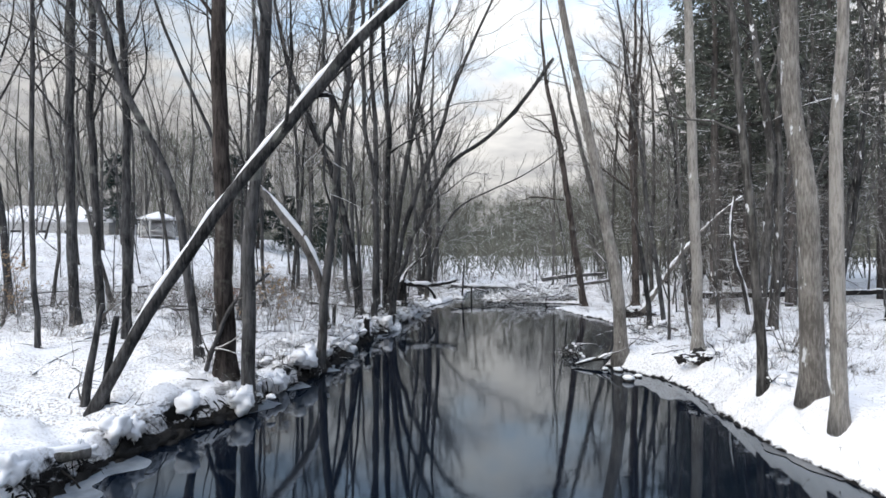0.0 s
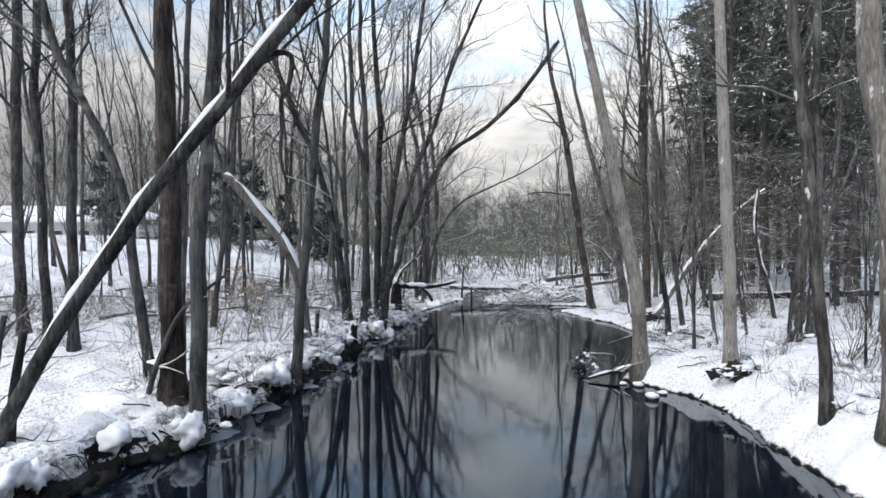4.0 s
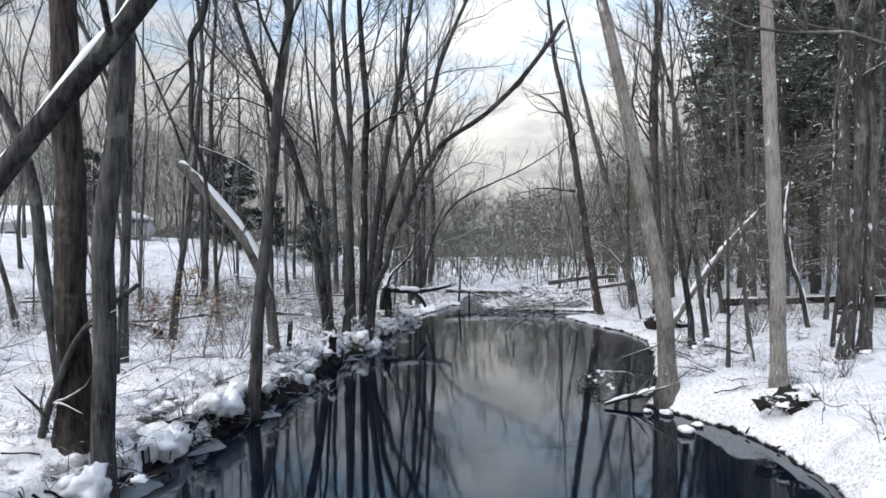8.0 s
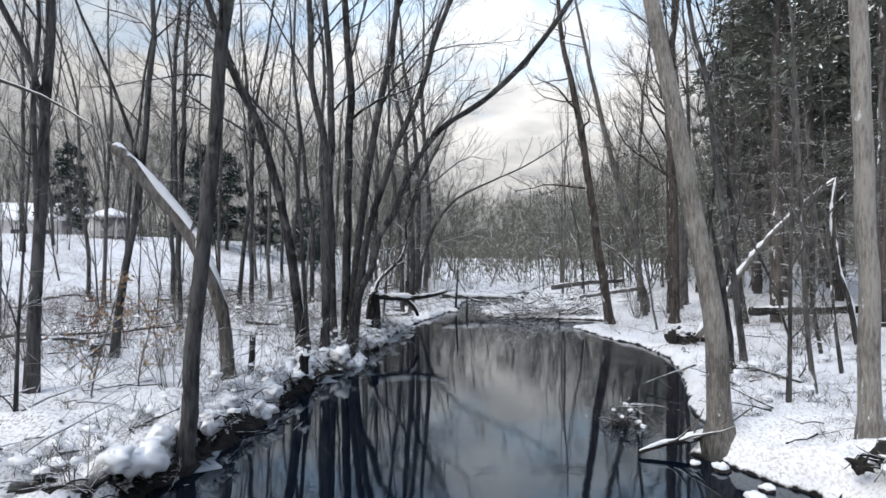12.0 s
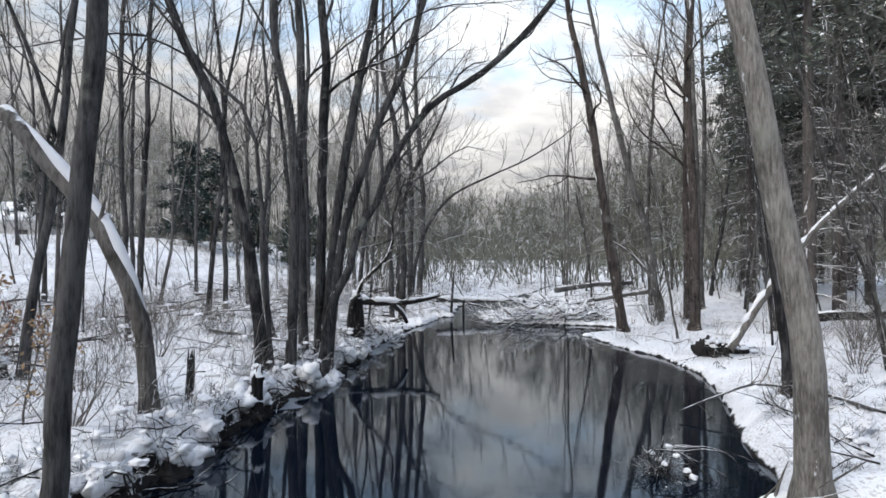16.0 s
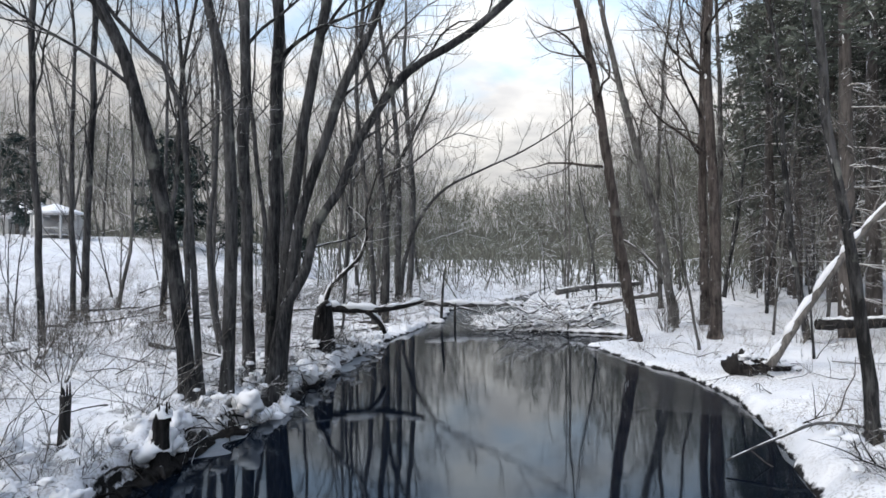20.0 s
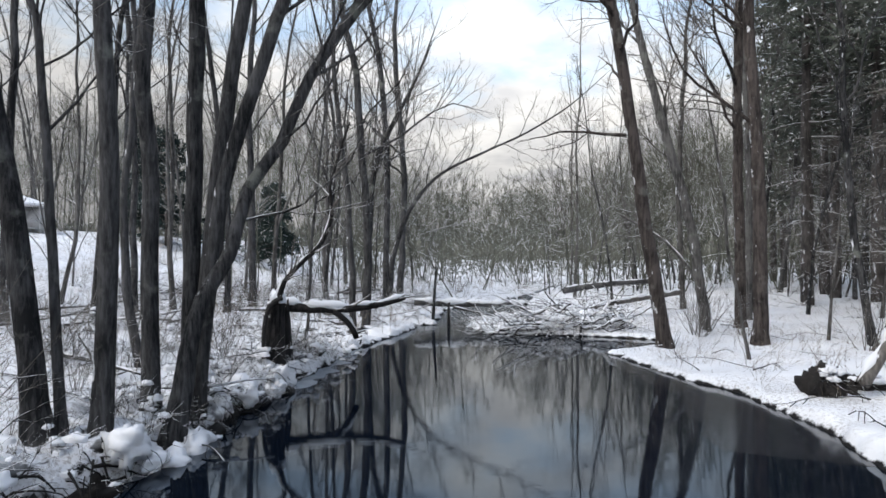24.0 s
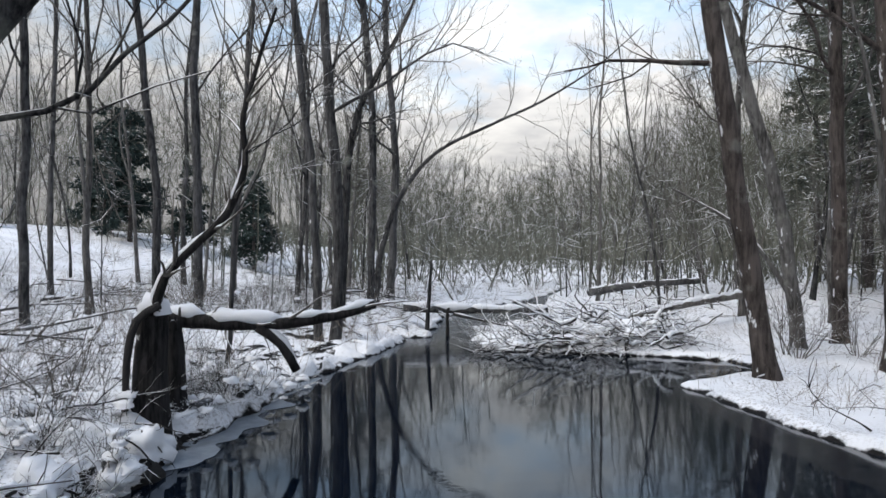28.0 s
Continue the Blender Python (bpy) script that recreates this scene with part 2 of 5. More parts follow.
def ground_material():
    """Snow, with bare dark soil on the steep bank faces and thin dead leaves showing through."""
    m, nodes, links, b = material("snow_and_soil", 0.8, 0, 0.2)
    geo = nodes.new("ShaderNodeNewGeometry")
    pos = geo.outputs["Position"]
    sep, sepp = nodes.new("ShaderNodeSeparateXYZ"), nodes.new("ShaderNodeSeparateXYZ")
    links.new(geo.outputs["Normal"], sep.inputs[0])
    links.new(pos, sepp.inputs[0])
    rag = noise_at(nodes, links, pos, 5.0, 5, 0.6)
    steep = math_node(nodes, links, "MULTIPLY_ADD", rag.outputs[0], 0.7, sep.outputs[2])
    r = ramp(nodes, [(0.0, (0, 0, 0)), (1.0, (1, 1, 1))])
    r.color_ramp.elements[0].position, r.color_ramp.elements[1].position = 0.27, 0.33
    links.new(math_node(nodes, links, "MULTIPLY", steep, 0.5), r.inputs[0])
    low = ramp(nodes, [(0.0, (0, 0, 0)), (1.0, (1, 1, 1))])
    low.color_ramp.elements[0].position, low.color_ramp.elements[1].position = 0.01, 0.04
    links.new(math_node(nodes, links, "MULTIPLY_ADD", rag.outputs[0], 0.22, math_node(nodes, links, "SUBTRACT", sepp.outputs[2], 0.12)), low.inputs[0])
    hollow = noise_at(nodes, links, stretched(nodes, links, pos, 1, 1, 2.5), 1.7, 5, 0.62)
    shore = ramp(nodes, [(0.30, (1, 1, 1)), (0.50, (0, 0, 0))])
    links.new(sepp.outputs[2], shore.inputs[0])
    hr = ramp(nodes, [(0.55, (0, 0, 0)), (0.585, (1, 1, 1))])
    links.new(hollow.outputs[0], hr.inputs[0])
    bare = math_node(nodes, links, "MULTIPLY", math_node(nodes, links, "MULTIPLY", hr.outputs[0], shore.outputs[0]), math_node(nodes, links, "LESS_THAN", sepp.outputs[0], -0.6))
    cover = math_node(nodes, links, "MULTIPLY", math_node(nodes, links, "MULTIPLY", r.outputs[0], low.outputs[0]), math_node(nodes, links, "SUBTRACT", 1.0, bare))
    soft = noise_at(nodes, links, pos, 1.2, 5)
    litter = noise_at(nodes, links, pos, 26.0, 3, 0.7)
    patch = noise_at(nodes, links, pos, 0.55, 4, 0.6)
    lr = ramp(nodes, [(0.49, (0, 0, 0)), (0.62, (1, 1, 1))])
    pr = ramp(nodes, [(0.40, (0, 0, 0)), (0.56, (0.9, 0.9, 0.9))])
    links.new(litter.outputs[0], lr.inputs[0])
    links.new(patch.outputs[0], pr.inputs[0])
    wooded = nodes.new("ShaderNodeMapRange")
    wooded.inputs[1].default_value, wooded.inputs[2].default_value = -2.5, -6.0
    wooded.inputs[3].default_value, wooded.inputs[4].default_value = 0.6, 1.0
    links.new(sepp.outputs[0], wooded.inputs[0])
    thin = math_node(nodes, links, "MULTIPLY", math_node(nodes, links, "MULTIPLY", lr.outputs[0], pr.outputs[0]), wooded.outputs[0])
    snow = ramp(nodes, [(0.3, (0.75, 0.76, 0.80)), (0.7, (0.86, 0.86, 0.885))])
    soil = ramp(nodes, [(0.3, (0.005, 0.0045, 0.0045)), (0.7, (0.014, 0.0125, 0.012))])
    links.new(soft.outputs[0], snow.inputs[0])
    links.new(litter.outputs[0], soil.inputs[0])
    m1, m2 = nodes.new("ShaderNodeMix"), nodes.new("ShaderNodeMix")
    m1.data_type = m2.data_type = "RGBA"
    m1.inputs[7].default_value = (0.17, 0.13, 0.10, 1)
    links.new(thin, m1.inputs[0])
    links.new(snow.outputs[0], m1.inputs[6])
    links.new(cover, m2.inputs[0])
    links.new(soil.outputs[0], m2.inputs[6])
    links.new(m1.outputs[2], m2.inputs[7])
    links.new(m2.outputs[2], b.inputs["Base Color"])
    bump = nodes.new("ShaderNodeBump")
    bump.inputs["Strength"].default_value, bump.inputs["Distance"].default_value = 0.5, 0.05
    links.new(math_node(nodes, links, "ADD", rag.outputs[0], soft.outputs[0]), bump.inputs["Height"])
    links.new(bump.outputs[0], b.inputs["Normal"])
    return m


def water_material():
    m, nodes, links, b = material("still_dark_water", 0.03, 0, 0.5)
    # Blue base and specular tint put the blue sky's reflection into the water's colour.
    b.inputs["Base Color"].default_value = (0.002, 0.0045, 0.010, 1)
    b.inputs["IOR"].default_value = 1.62
    b.inputs["Specular Tint"].default_value = (0.45, 0.76, 1.0, 1)
    pos = nodes.new("ShaderNodeNewGeometry").outputs["Position"]
    slow = noise_at(nodes, links, stretched(nodes, links, pos, 0.9, 2.2, 1), 1.0, 3)
    quick = noise_at(nodes, links, stretched(nodes, links, pos, 5.0, 46.0, 1), 1.0, 1)
    bump = nodes.new("ShaderNodeBump")
    bump.inputs["Strength"].default_value, bump.inputs["Distance"].default_value = 0.05, 0.05
    links.new(math_node(nodes, links, "MULTIPLY_ADD", quick.outputs[0], 0.085, math_node(nodes, links, "MULTIPLY", slow.outputs[0], 0.6)), bump.inputs["Height"])
    split = nodes.new("ShaderNodeSeparateXYZ")
    links.new(pos, split.inputs[0])
    riffle = nodes.new("ShaderNodeMapRange")
    riffle.inputs[1].default_value, riffle.inputs[2].default_value = 25.0, 30.0
    riffle.inputs[3].default_value, riffle.inputs[4].default_value = 0.03, 0.26
    links.new(split.outputs[1], riffle.inputs[0])
    links.new(riffle.outputs[0], b.inputs["Roughness"])
    links.new(math_node(nodes, links, "MULTIPLY_ADD", riffle.outputs[0], 1.6, 0.0), bump.inputs["Strength"])
    links.new(bump.outputs[0], b.inputs["Normal"])
    return m


GROUND, WATER = ground_material(), water_material()
ICE = plain("grey_skim_ice", (0.008, 0.010, 0.014), (0.02, 0.023, 0.03), 0.9, 0.12, 0.02, 0.6)
THIN_ICE = plain("thin_grey_ice", (0.015, 0.018, 0.022), (0.13, 0.138, 0.15), 7.0, 0.3, 0.2, 0.5)
RIM_ICE = plain("white_rim_ice", (0.03, 0.04, 0.055), (0.30, 0.34, 0.39), 5.0, 0.35, 0.2, 0.5)


# ---- building helpers ----
class Wood:
    """Gathers tubes and blades for one mesh."""

    def __init__(self):
        self.v, self.q, self.f, self.n = [], [], [], 0

    def tubes(self, pts, rad, sides=3):
        """Many tubes with the same number of rings: pts (N, m, 3), rad (N, m)."""
        p, r = np.asarray(pts, float), np.asarray(rad, float)
        count, m = r.shape
        if not count:
            return
        t = np.empty_like(p)
        t[:, 1:-1] = p[:, 2:] - p[:, :-2]
        t[:, 0], t[:, -1] = p[:, 1] - p[:, 0], p[:, -1] - p[:, -2]
        t /= np.linalg.norm(t, axis=2, keepdims=True) + 1e-9
        ref = np.where(np.abs(t[:, :1, 1:2]) < 0.8, np.array((0.31, 0.95, 0.1)), np.array((0.95, 0.1, 0.31)))
        u = np.cross(t, np.broadcast_to(ref, t.shape))
        u /= np.linalg.norm(u, axis=2, keepdims=True) + 1e-9
        w = np.cross(t, u)
        a = np.arange(sides) * (2 * math.pi / sides)
        ring = p[:, :, None] + r[:, :, None, None] * (np.cos(a)[:, None] * u[:, :, None] + np.sin(a)[:, None] * w[:, :, None])
        self.v.append(ring.reshape(-1, 3))
        j = np.arange(sides)
        k = (j + 1) % sides
        b0 = (self.n + np.arange(count)[:, None] * m * sides + np.arange(m - 1)[None, :] * sides)[:, :, None]
        self.q.append(np.stack([b0 + k, b0 + j, b0 + sides + j, b0 + sides + k], axis=3).reshape(-1, 4))
        self.n += count * m * sides

    def tube(self, pts, rad, sides=5, cap=True):
        o, m = self.n, len(pts)
        self.tubes(np.asarray(pts, float)[None], np.asarray(rad, float)[None], sides)
        if cap:
            self.f.append(tuple(range(o + (m - 1) * sides, o + m * sides))[::-1])
            self.f.append(tuple(range(o, o + sides)))

    def poly(self, pts):
        self.v.append(np.asarray(pts, float))
        self.f.append(tuple(range(self.n, self.n + len(pts))))
        self.n += len(pts)

    def blades(self, pts):
        """Many four-cornered blades: pts (N, 4, 3)."""
        count = len(pts)
        self.v.append(np.asarray(pts, float).reshape(-1, 3))
        self.q.append(self.n + np.arange(count * 4).reshape(-1, 4))
        self.n += count * 4

    def mesh(self, name, mat, smooth=True):
        me = bpy.data.meshes.new(name)
        if self.n:
            v = np.concatenate(self.v)
            quads = np.concatenate(self.q) if self.q else np.zeros((0, 4), int)
            rest = [i for f in self.f for i in f]
            sizes = np.concatenate([np.full(len(quads), 4), np.array([len(f) for f in self.f], int)])
            me.vertices.add(len(v))
            me.vertices.foreach_set("co", v.astype(np.float32).ravel())
            me.loops.add(int(sizes.sum()))
            me.loops.foreach_set("vertex_index", np.concatenate([quads.ravel(), np.array(rest, int)]).astype(np.int32))
            me.polygons.add(len(sizes))
            me.polygons.foreach_set("loop_start", (np.cumsum(sizes) - sizes).astype(np.int32))
            me.polygons.foreach_set("use_smooth", np.full(len(sizes), smooth))
            me.update(calc_edges=True)
        me.materials.append(mat)
        return me


def part(name, me, parent, label=""):
    ob = new(name, me)
    ob.parent = parent
    return tagged(ob, label) if label else ob


def thing(name, x, y, z, label, category, group="", kind=""):
    ob = new(name)
    ob.location = (x, y, z)
    ob.empty_display_size = 0.2
    return tagged(ob, label, category, group, kind)


def spline(ctrl, step=0.4):
    """A smooth line through a few control points."""
    c = np.asarray(ctrl, float)
    c = np.vstack([2 * c[0] - c[1], c, 2 * c[-1] - c[-2]])
    out = []
    for i in range(1, len(c) - 2):
        n = max(2, int(np.linalg.norm(c[i + 1] - c[i]) / step))
        s = np.linspace(0, 1, n, endpoint=False)[:, None]
        p0, p1, p2, p3 = c[i - 1], c[i], c[i + 1], c[i + 2]
        out.append(0.5 * (2 * p1 + (p2 - p0) * s + (2 * p0 - 5 * p1 + 4 * p2 - p3) * s ** 2 + (3 * p1 - p0 - 3 * p2 + p3) * s ** 3))
    out.append(c[-2][None])
    return np.vstack(out)


def unit(v):
    return v / (np.linalg.norm(v) + 1e-9)


def shoot(rng, start, way, length, n, rise=0.25, wander=0.12):
    """A wandering branch line that bends upwards."""
    pts, d = [np.asarray(start, float)], unit(np.asarray(way, float))
    for _ in range(n):
        d = unit(d + rng.normal(0, wander, 3) + np.array((0, 0, rise / n * 2)))
        pts.append(pts[-1] + d * (length / n))
    return np.array(pts)


def side_way(rng, d, spread):
    """A direction that leaves d at about the given angle (radians)."""
    a = rng.uniform(0, 2 * math.pi)
    q = unit(np.cross(d, (math.cos(a), math.sin(a), 0.35)))
    return unit(d * math.cos(spread) + q * math.sin(spread))


def shoots(rng, starts, ways, lengths, n, rise=0.25, wander=0.12):
    """Many wandering branch lines at once: (N, n + 1, 3)."""
    p, d = [np.asarray(starts, float)], np.asarray(ways, float)
    for _ in range(n):
        d = d + rng.normal(0, wander, d.shape) + np.array((0, 0, rise / n * 2))
        d = d / (np.linalg.norm(d, axis=1, keepdims=True) + 1e-9)
        p.append(p[-1] + d * (np.asarray(lengths) / n)[:, None])
    return np.stack(p, axis=1)


def offshoots(rng, lines, rads, per_metre, n, rise, wander, lo=0.2, hi=0.98, spread=(0.4, 1.05), size=(0.35, 0.75), least=0.15, cap=0.02, slim=0.0022, fewest=1):
    """Side branches along each of many lines."""
    length = np.linalg.norm(np.diff(lines, axis=1), axis=2).sum(1)
    idx = np.repeat(np.arange(len(lines)), np.maximum(fewest, (length * per_metre + rng.uniform(0, 1, len(lines))).astype(int)))
    m = lines.shape[1] - 1
    f = rng.uniform(lo, hi, len(idx))
    i = np.minimum((f * m).astype(int), m - 1)
    step = lines[idx, i + 1] - lines[idx, i]
    at = lines[idx, i] + step * (f * m - i)[:, None]
    d = step / (np.linalg.norm(step, axis=1, keepdims=True) + 1e-9)
    a = rng.uniform(0, 2 * math.pi, len(idx))
    q = np.cross(d, np.stack([np.cos(a), np.sin(a), np.full(len(a), 0.35)], axis=1))
    q /= np.linalg.norm(q, axis=1, keepdims=True) + 1e-9
    s = rng.uniform(*spread, len(idx))[:, None]
    ln = length[idx] * (1.05 - f) * rng.uniform(*size, len(idx)) + least
    out = shoots(rng, at, d * np.cos(s) + q * np.sin(s), ln, n, rise, wander)
    r = np.clip(np.minimum(rads[idx, i] * 0.6, 0.004 + 0.009 * ln), slim, cap)
    return out, r[:, None] * np.linspace(1, 0.35, n + 1)[None]


def boughs(rng, wood, twigs, line, rad, rise=0.3, density=1.0):
    """Side branches, branchlets and twigs along a limb; the fine ones go to the twig mesh."""
    l1, r1 = offshoots(rng, np.asarray(line)[None], np.asarray(rad)[None], 2.7 * density, 4, rise, 0.2, cap=0.018, fewest=3)
    wood.tubes(l1, r1, 3)
    l2, r2 = offshoots(rng, l1, r1, 4.6 * density, 3, rise * 0.8, 0.24, 0.12, cap=0.0075, slim=0.0034, fewest=2)
    twigs.tubes(l2, r2, 3)
    l3, r3 = offshoots(rng, l2, r2, 3.4 * density, 2, rise * 0.5, 0.2, 0.15, cap=0.004, slim=0.0028, least=0.1)
    twigs.tubes(l3, r3, 3)


def tree(rng, name, line, rad, mat, x, y, z, label, limbs=9, low=0.35, spread=0.75, reach=0.3, density=1.0, sides=10, lean_to=None, group="bare trees", forks=0):
    """A leafless tree: trunk, limbs, and a crown of twigs. line is relative to the base."""
    top = thing(name, x, y, z, label, "tree", group)
    tw = Wood()
    tw.tube(line, rad, sides)
    part("trunk", tw.mesh("trunk", mat), top)
    crown = Wood()
    n = len(line)
    height = line[-1][2]
    for k in range(forks):
        i = int(n * rng.uniform(0.12, 0.42))
        rest = height - line[i][2]
        d = unit(line[i + 1] - line[i])
        way = side_way(rng, d, rng.uniform(0.22, 0.42))
        stem = shoot(rng, line[i], way, rest * rng.uniform(0.75, 1.0), 12, 0.35, 0.07)
        r = np.linspace(rad[i] * rng.uniform(0.4, 0.65), 0.006, len(stem))
        lw = Wood()
        lw.tube(stem, r, 7, False)
        part("limb", lw.mesh("limb", mat), top)
        for _ in range(4):
            j = int(rng.integers(4, 11))
            limb = shoot(rng, stem[j], side_way(rng, unit(stem[j + 1] - stem[j]), spread * 0.8), rest * 0.28 * rng.uniform(0.6, 1.1), 6, 0.45, 0.09)
            q = np.linspace(r[j] * 0.5, 0.007, len(limb))
            lw = Wood()
            lw.tube(limb, q, 5, False)
            boughs(rng, lw, crown, limb, q, 0.35, density)
            part("limb", lw.mesh("limb", mat), top)
    for k in range(limbs):
        f = low + (0.97 - low) * (k + rng.uniform(0.1, 0.9)) / limbs
        i = min(int(f * (n - 1)), n - 2)
        d = unit(line[i + 1] - line[i])
        way = side_way(rng, d, spread * rng.uniform(0.7, 1.45))
        if lean_to is not None:
            way = unit(way + np.asarray(lean_to) * rng.uniform(0.2, 0.9))
        ln = height * reach * (1.15 - f * 0.75) * rng.uniform(0.7, 1.2)
        limb = shoot(rng, line[i], way, ln, 8, 0.2, 0.17)
        r = np.linspace(max(0.010, rad[i] * rng.uniform(0.25, 0.45)), 0.005, len(limb))
        lw = Wood()
        lw.tube(limb, r, 5, False)
        boughs(rng, lw, crown, limb, r, 0.25, density)
        part("limb", lw.mesh("limb", mat), top)
    if crown.n:
        tagged(part("crown", crown.mesh("crown", BARK["twig"]), top, "fine bare twigs with traces of snow"), kind="stuff")
    return top


def snow_on(line, rad, parent, rng, cover=0.8, puff=0.75):
    """Snow lying along the top of a log or leaning trunk, broken by gaps."""
    p, r = np.asarray(line, float), np.asarray(rad, float)
    i = 0
    while i < len(p) - 2:
        n = int(rng.integers(3, 9))
        if rng.uniform() < cover and i + 2 < len(p):
            seg, rr = p[i:i + n + 1].copy(), r[i:i + n + 1]
            if len(seg) >= 3:
                thick = rr * puff * rng.uniform(0.55, 1.25, len(seg))
                thick[0] *= 0.3
                thick[-1] *= 0.3
                t = np.gradient(seg, axis=0)
                t /= np.linalg.norm(t, axis=1)[:, None] + 1e-9
                n_up = np.array((0, 0, 1.0)) - t * t[:, 2:3]
                seg += unit(n_up.sum(0)) * (rr * 0.78)[:, None]
                w = Wood()
                w.tube(seg, thick, 7)
                part("snow_cap", w.mesh("snow_cap", SNOW), parent, "soft white snow")
        i += n


# ---- the ground: one snowy sheet with the stream's bed cut into it ----
LEFT_Y = (-20, 0, 6, 7, 8, 8.8, 9.8, 10.6, 12, 13.3, 15, 16, 17.5, 18.8, 21.3, 23.4, 25.3, 27, 29.1, 33, 36, 38, 40, 48, 60, 90)
LEFT_X = (-5.2, -4.6, -4.1, -3.95, -3.6, -3.0, -3.1, -2.8, -2.6, -2.35, -2.2, -2.15, -1.75, -1.5, -1.2, -0.75, -0.35, 0.3, 1.0, 1.5, 2.6, 4.2, 5.5, 8.3, 16.2, 41.2)
RIGHT_Y = (-20, 0, 5.9, 7.2, 8.8, 10.2, 11.1, 11.7, 12.3, 12.7, 13.3, 14.6, 15.5, 16.3, 18.1, 19, 20.4, 22.1, 23.4, 23.9, 24.3, 24.8, 25.8, 26.3, 26.9, 29.5, 31, 33.2, 36, 40, 48, 60, 90)
RIGHT_X = (5.4, 4.8, 4.4, 4.15, 4.2, 4.4, 4.15, 3.85, 3.45, 3.8, 4.1, 4.45, 4.8, 5.15, 5.6, 5.7, 5.6, 5.0, 4.8, 4.6, 5.5, 6.5, 6.3, 5.2, 2.2, 2.9, 3.6, 4.4, 4.9, 5.8, 8.6, 16.6, 41.5)


def wob(a, b, c=0.0):
    return noise.noise((a, b, c))


def left_edge(y):
    return float(np.interp(y, LEFT_Y, LEFT_X)) + 0.26 * wob(y * 1.3, 3.1) + 0.1 * wob(y * 4.1, 7.7)


def right_edge(y):
    return float(np.interp(y, RIGHT_Y, RIGHT_X)) + 0.08 * wob(y * 1.5, 11.3) + 0.05 * wob(y * 4.7, 5.2)


def ease(t):
    t = min(1.0, max(0.0, t))
    return t * t * (3 - 2 * t)


def pillow(a, b, c=0.0):
    """Rounded domes that meet in creases, 0 to 1."""
    near = noise.voronoi((a, b, c))[0][0]
    return math.sqrt(max(0.0, 1.0 - (near / 0.95) ** 2))


def ground_z(x, y):
    """The height of the snow at a place; the water lies at 0."""
    xl, xr = left_edge(y), right_edge(y)
    if xl < x < xr:
        return -0.45 * ease(min(x - xl, xr - x) / 0.5) - 0.05
    if x <= xl:
        d = xl - x
        bank = np.interp(y, (-5, 9, 14, 18, 22, 27), (0.34, 0.34, 0.34, 0.28, 0.18, 0.07))
        steep = 0.25 + 0.2 * wob(y * 0.9, 1.7)
        z = bank * (1 + 0.5 * wob(y * 1.7, x * 1.1, 4)) * ease(d / steep) - 0.05 * (1 - ease(d / 0.1))
        z += 0.075 * min(d, 5)
        q = -x * 0.85 + min(y - 20, 26) * 0.25
        z += 3.0 * ease((q - 10) / 13.5)
    else:
        d = x - xr
        bank = np.interp(y, (-5, 9, 12, 16, 20, 24, 28, 32), (0.4, 0.42, 0.24, 0.2, 0.1, 0.07, 0.05, 0.15))
        z = bank * (1 + 0.4 * wob(y * 1.9, x * 1.3, 9)) * ease(d / (0.55 if y < 11 else 0.35 if y < 16 else 0.2)) - 0.05 * (1 - ease(d / 0.08))
        slope = np.interp(y, (0, 10, 16, 20, 24, 30), (0.26, 0.2, 0.14, 0.09, 0.02, 0.05))
        z += slope * 3 * (1 - math.exp(-d / 3))
        z += 0.25 * ease((d - 5) / 12)
    near = ease(d / 0.6)
    shore = ease(d / 0.12) * (1 - ease((d - 0.8) / 1.6)) * (1 if x < xl else ease((17 - y) / 3) * 0.4 + 0.15)
    if shore > 0.01 and y < 34:
        z += shore * (0.24 * pillow(x * 1.7 + 0.5 * wob(x * 2, y * 2, 60), y * 1.7 + 0.5 * wob(x * 2, y * 2, 70)) + 0.10 * pillow(x * 4.2, y * 4.2, 3) - 0.2)
    z += shore * (0.2 * abs(wob(x * 1.9, y * 1.9, 21)) + 0.12 * abs(wob(x * 4.3, y * 4.3, 33)) + 0.05 * wob(x * 9.5, y * 9.5, 44) - 0.08)
    z += near * (0.09 * wob(x * 0.7, y * 0.7) + 0.05 * wob(x * 2.2, y * 2.2, 2) + 0.018 * wob(x * 6, y * 6, 5))
    z += ease((d - 6) / 20) * 0.3 * wob(x * 0.12, y * 0.12, 8)
    return float(z)


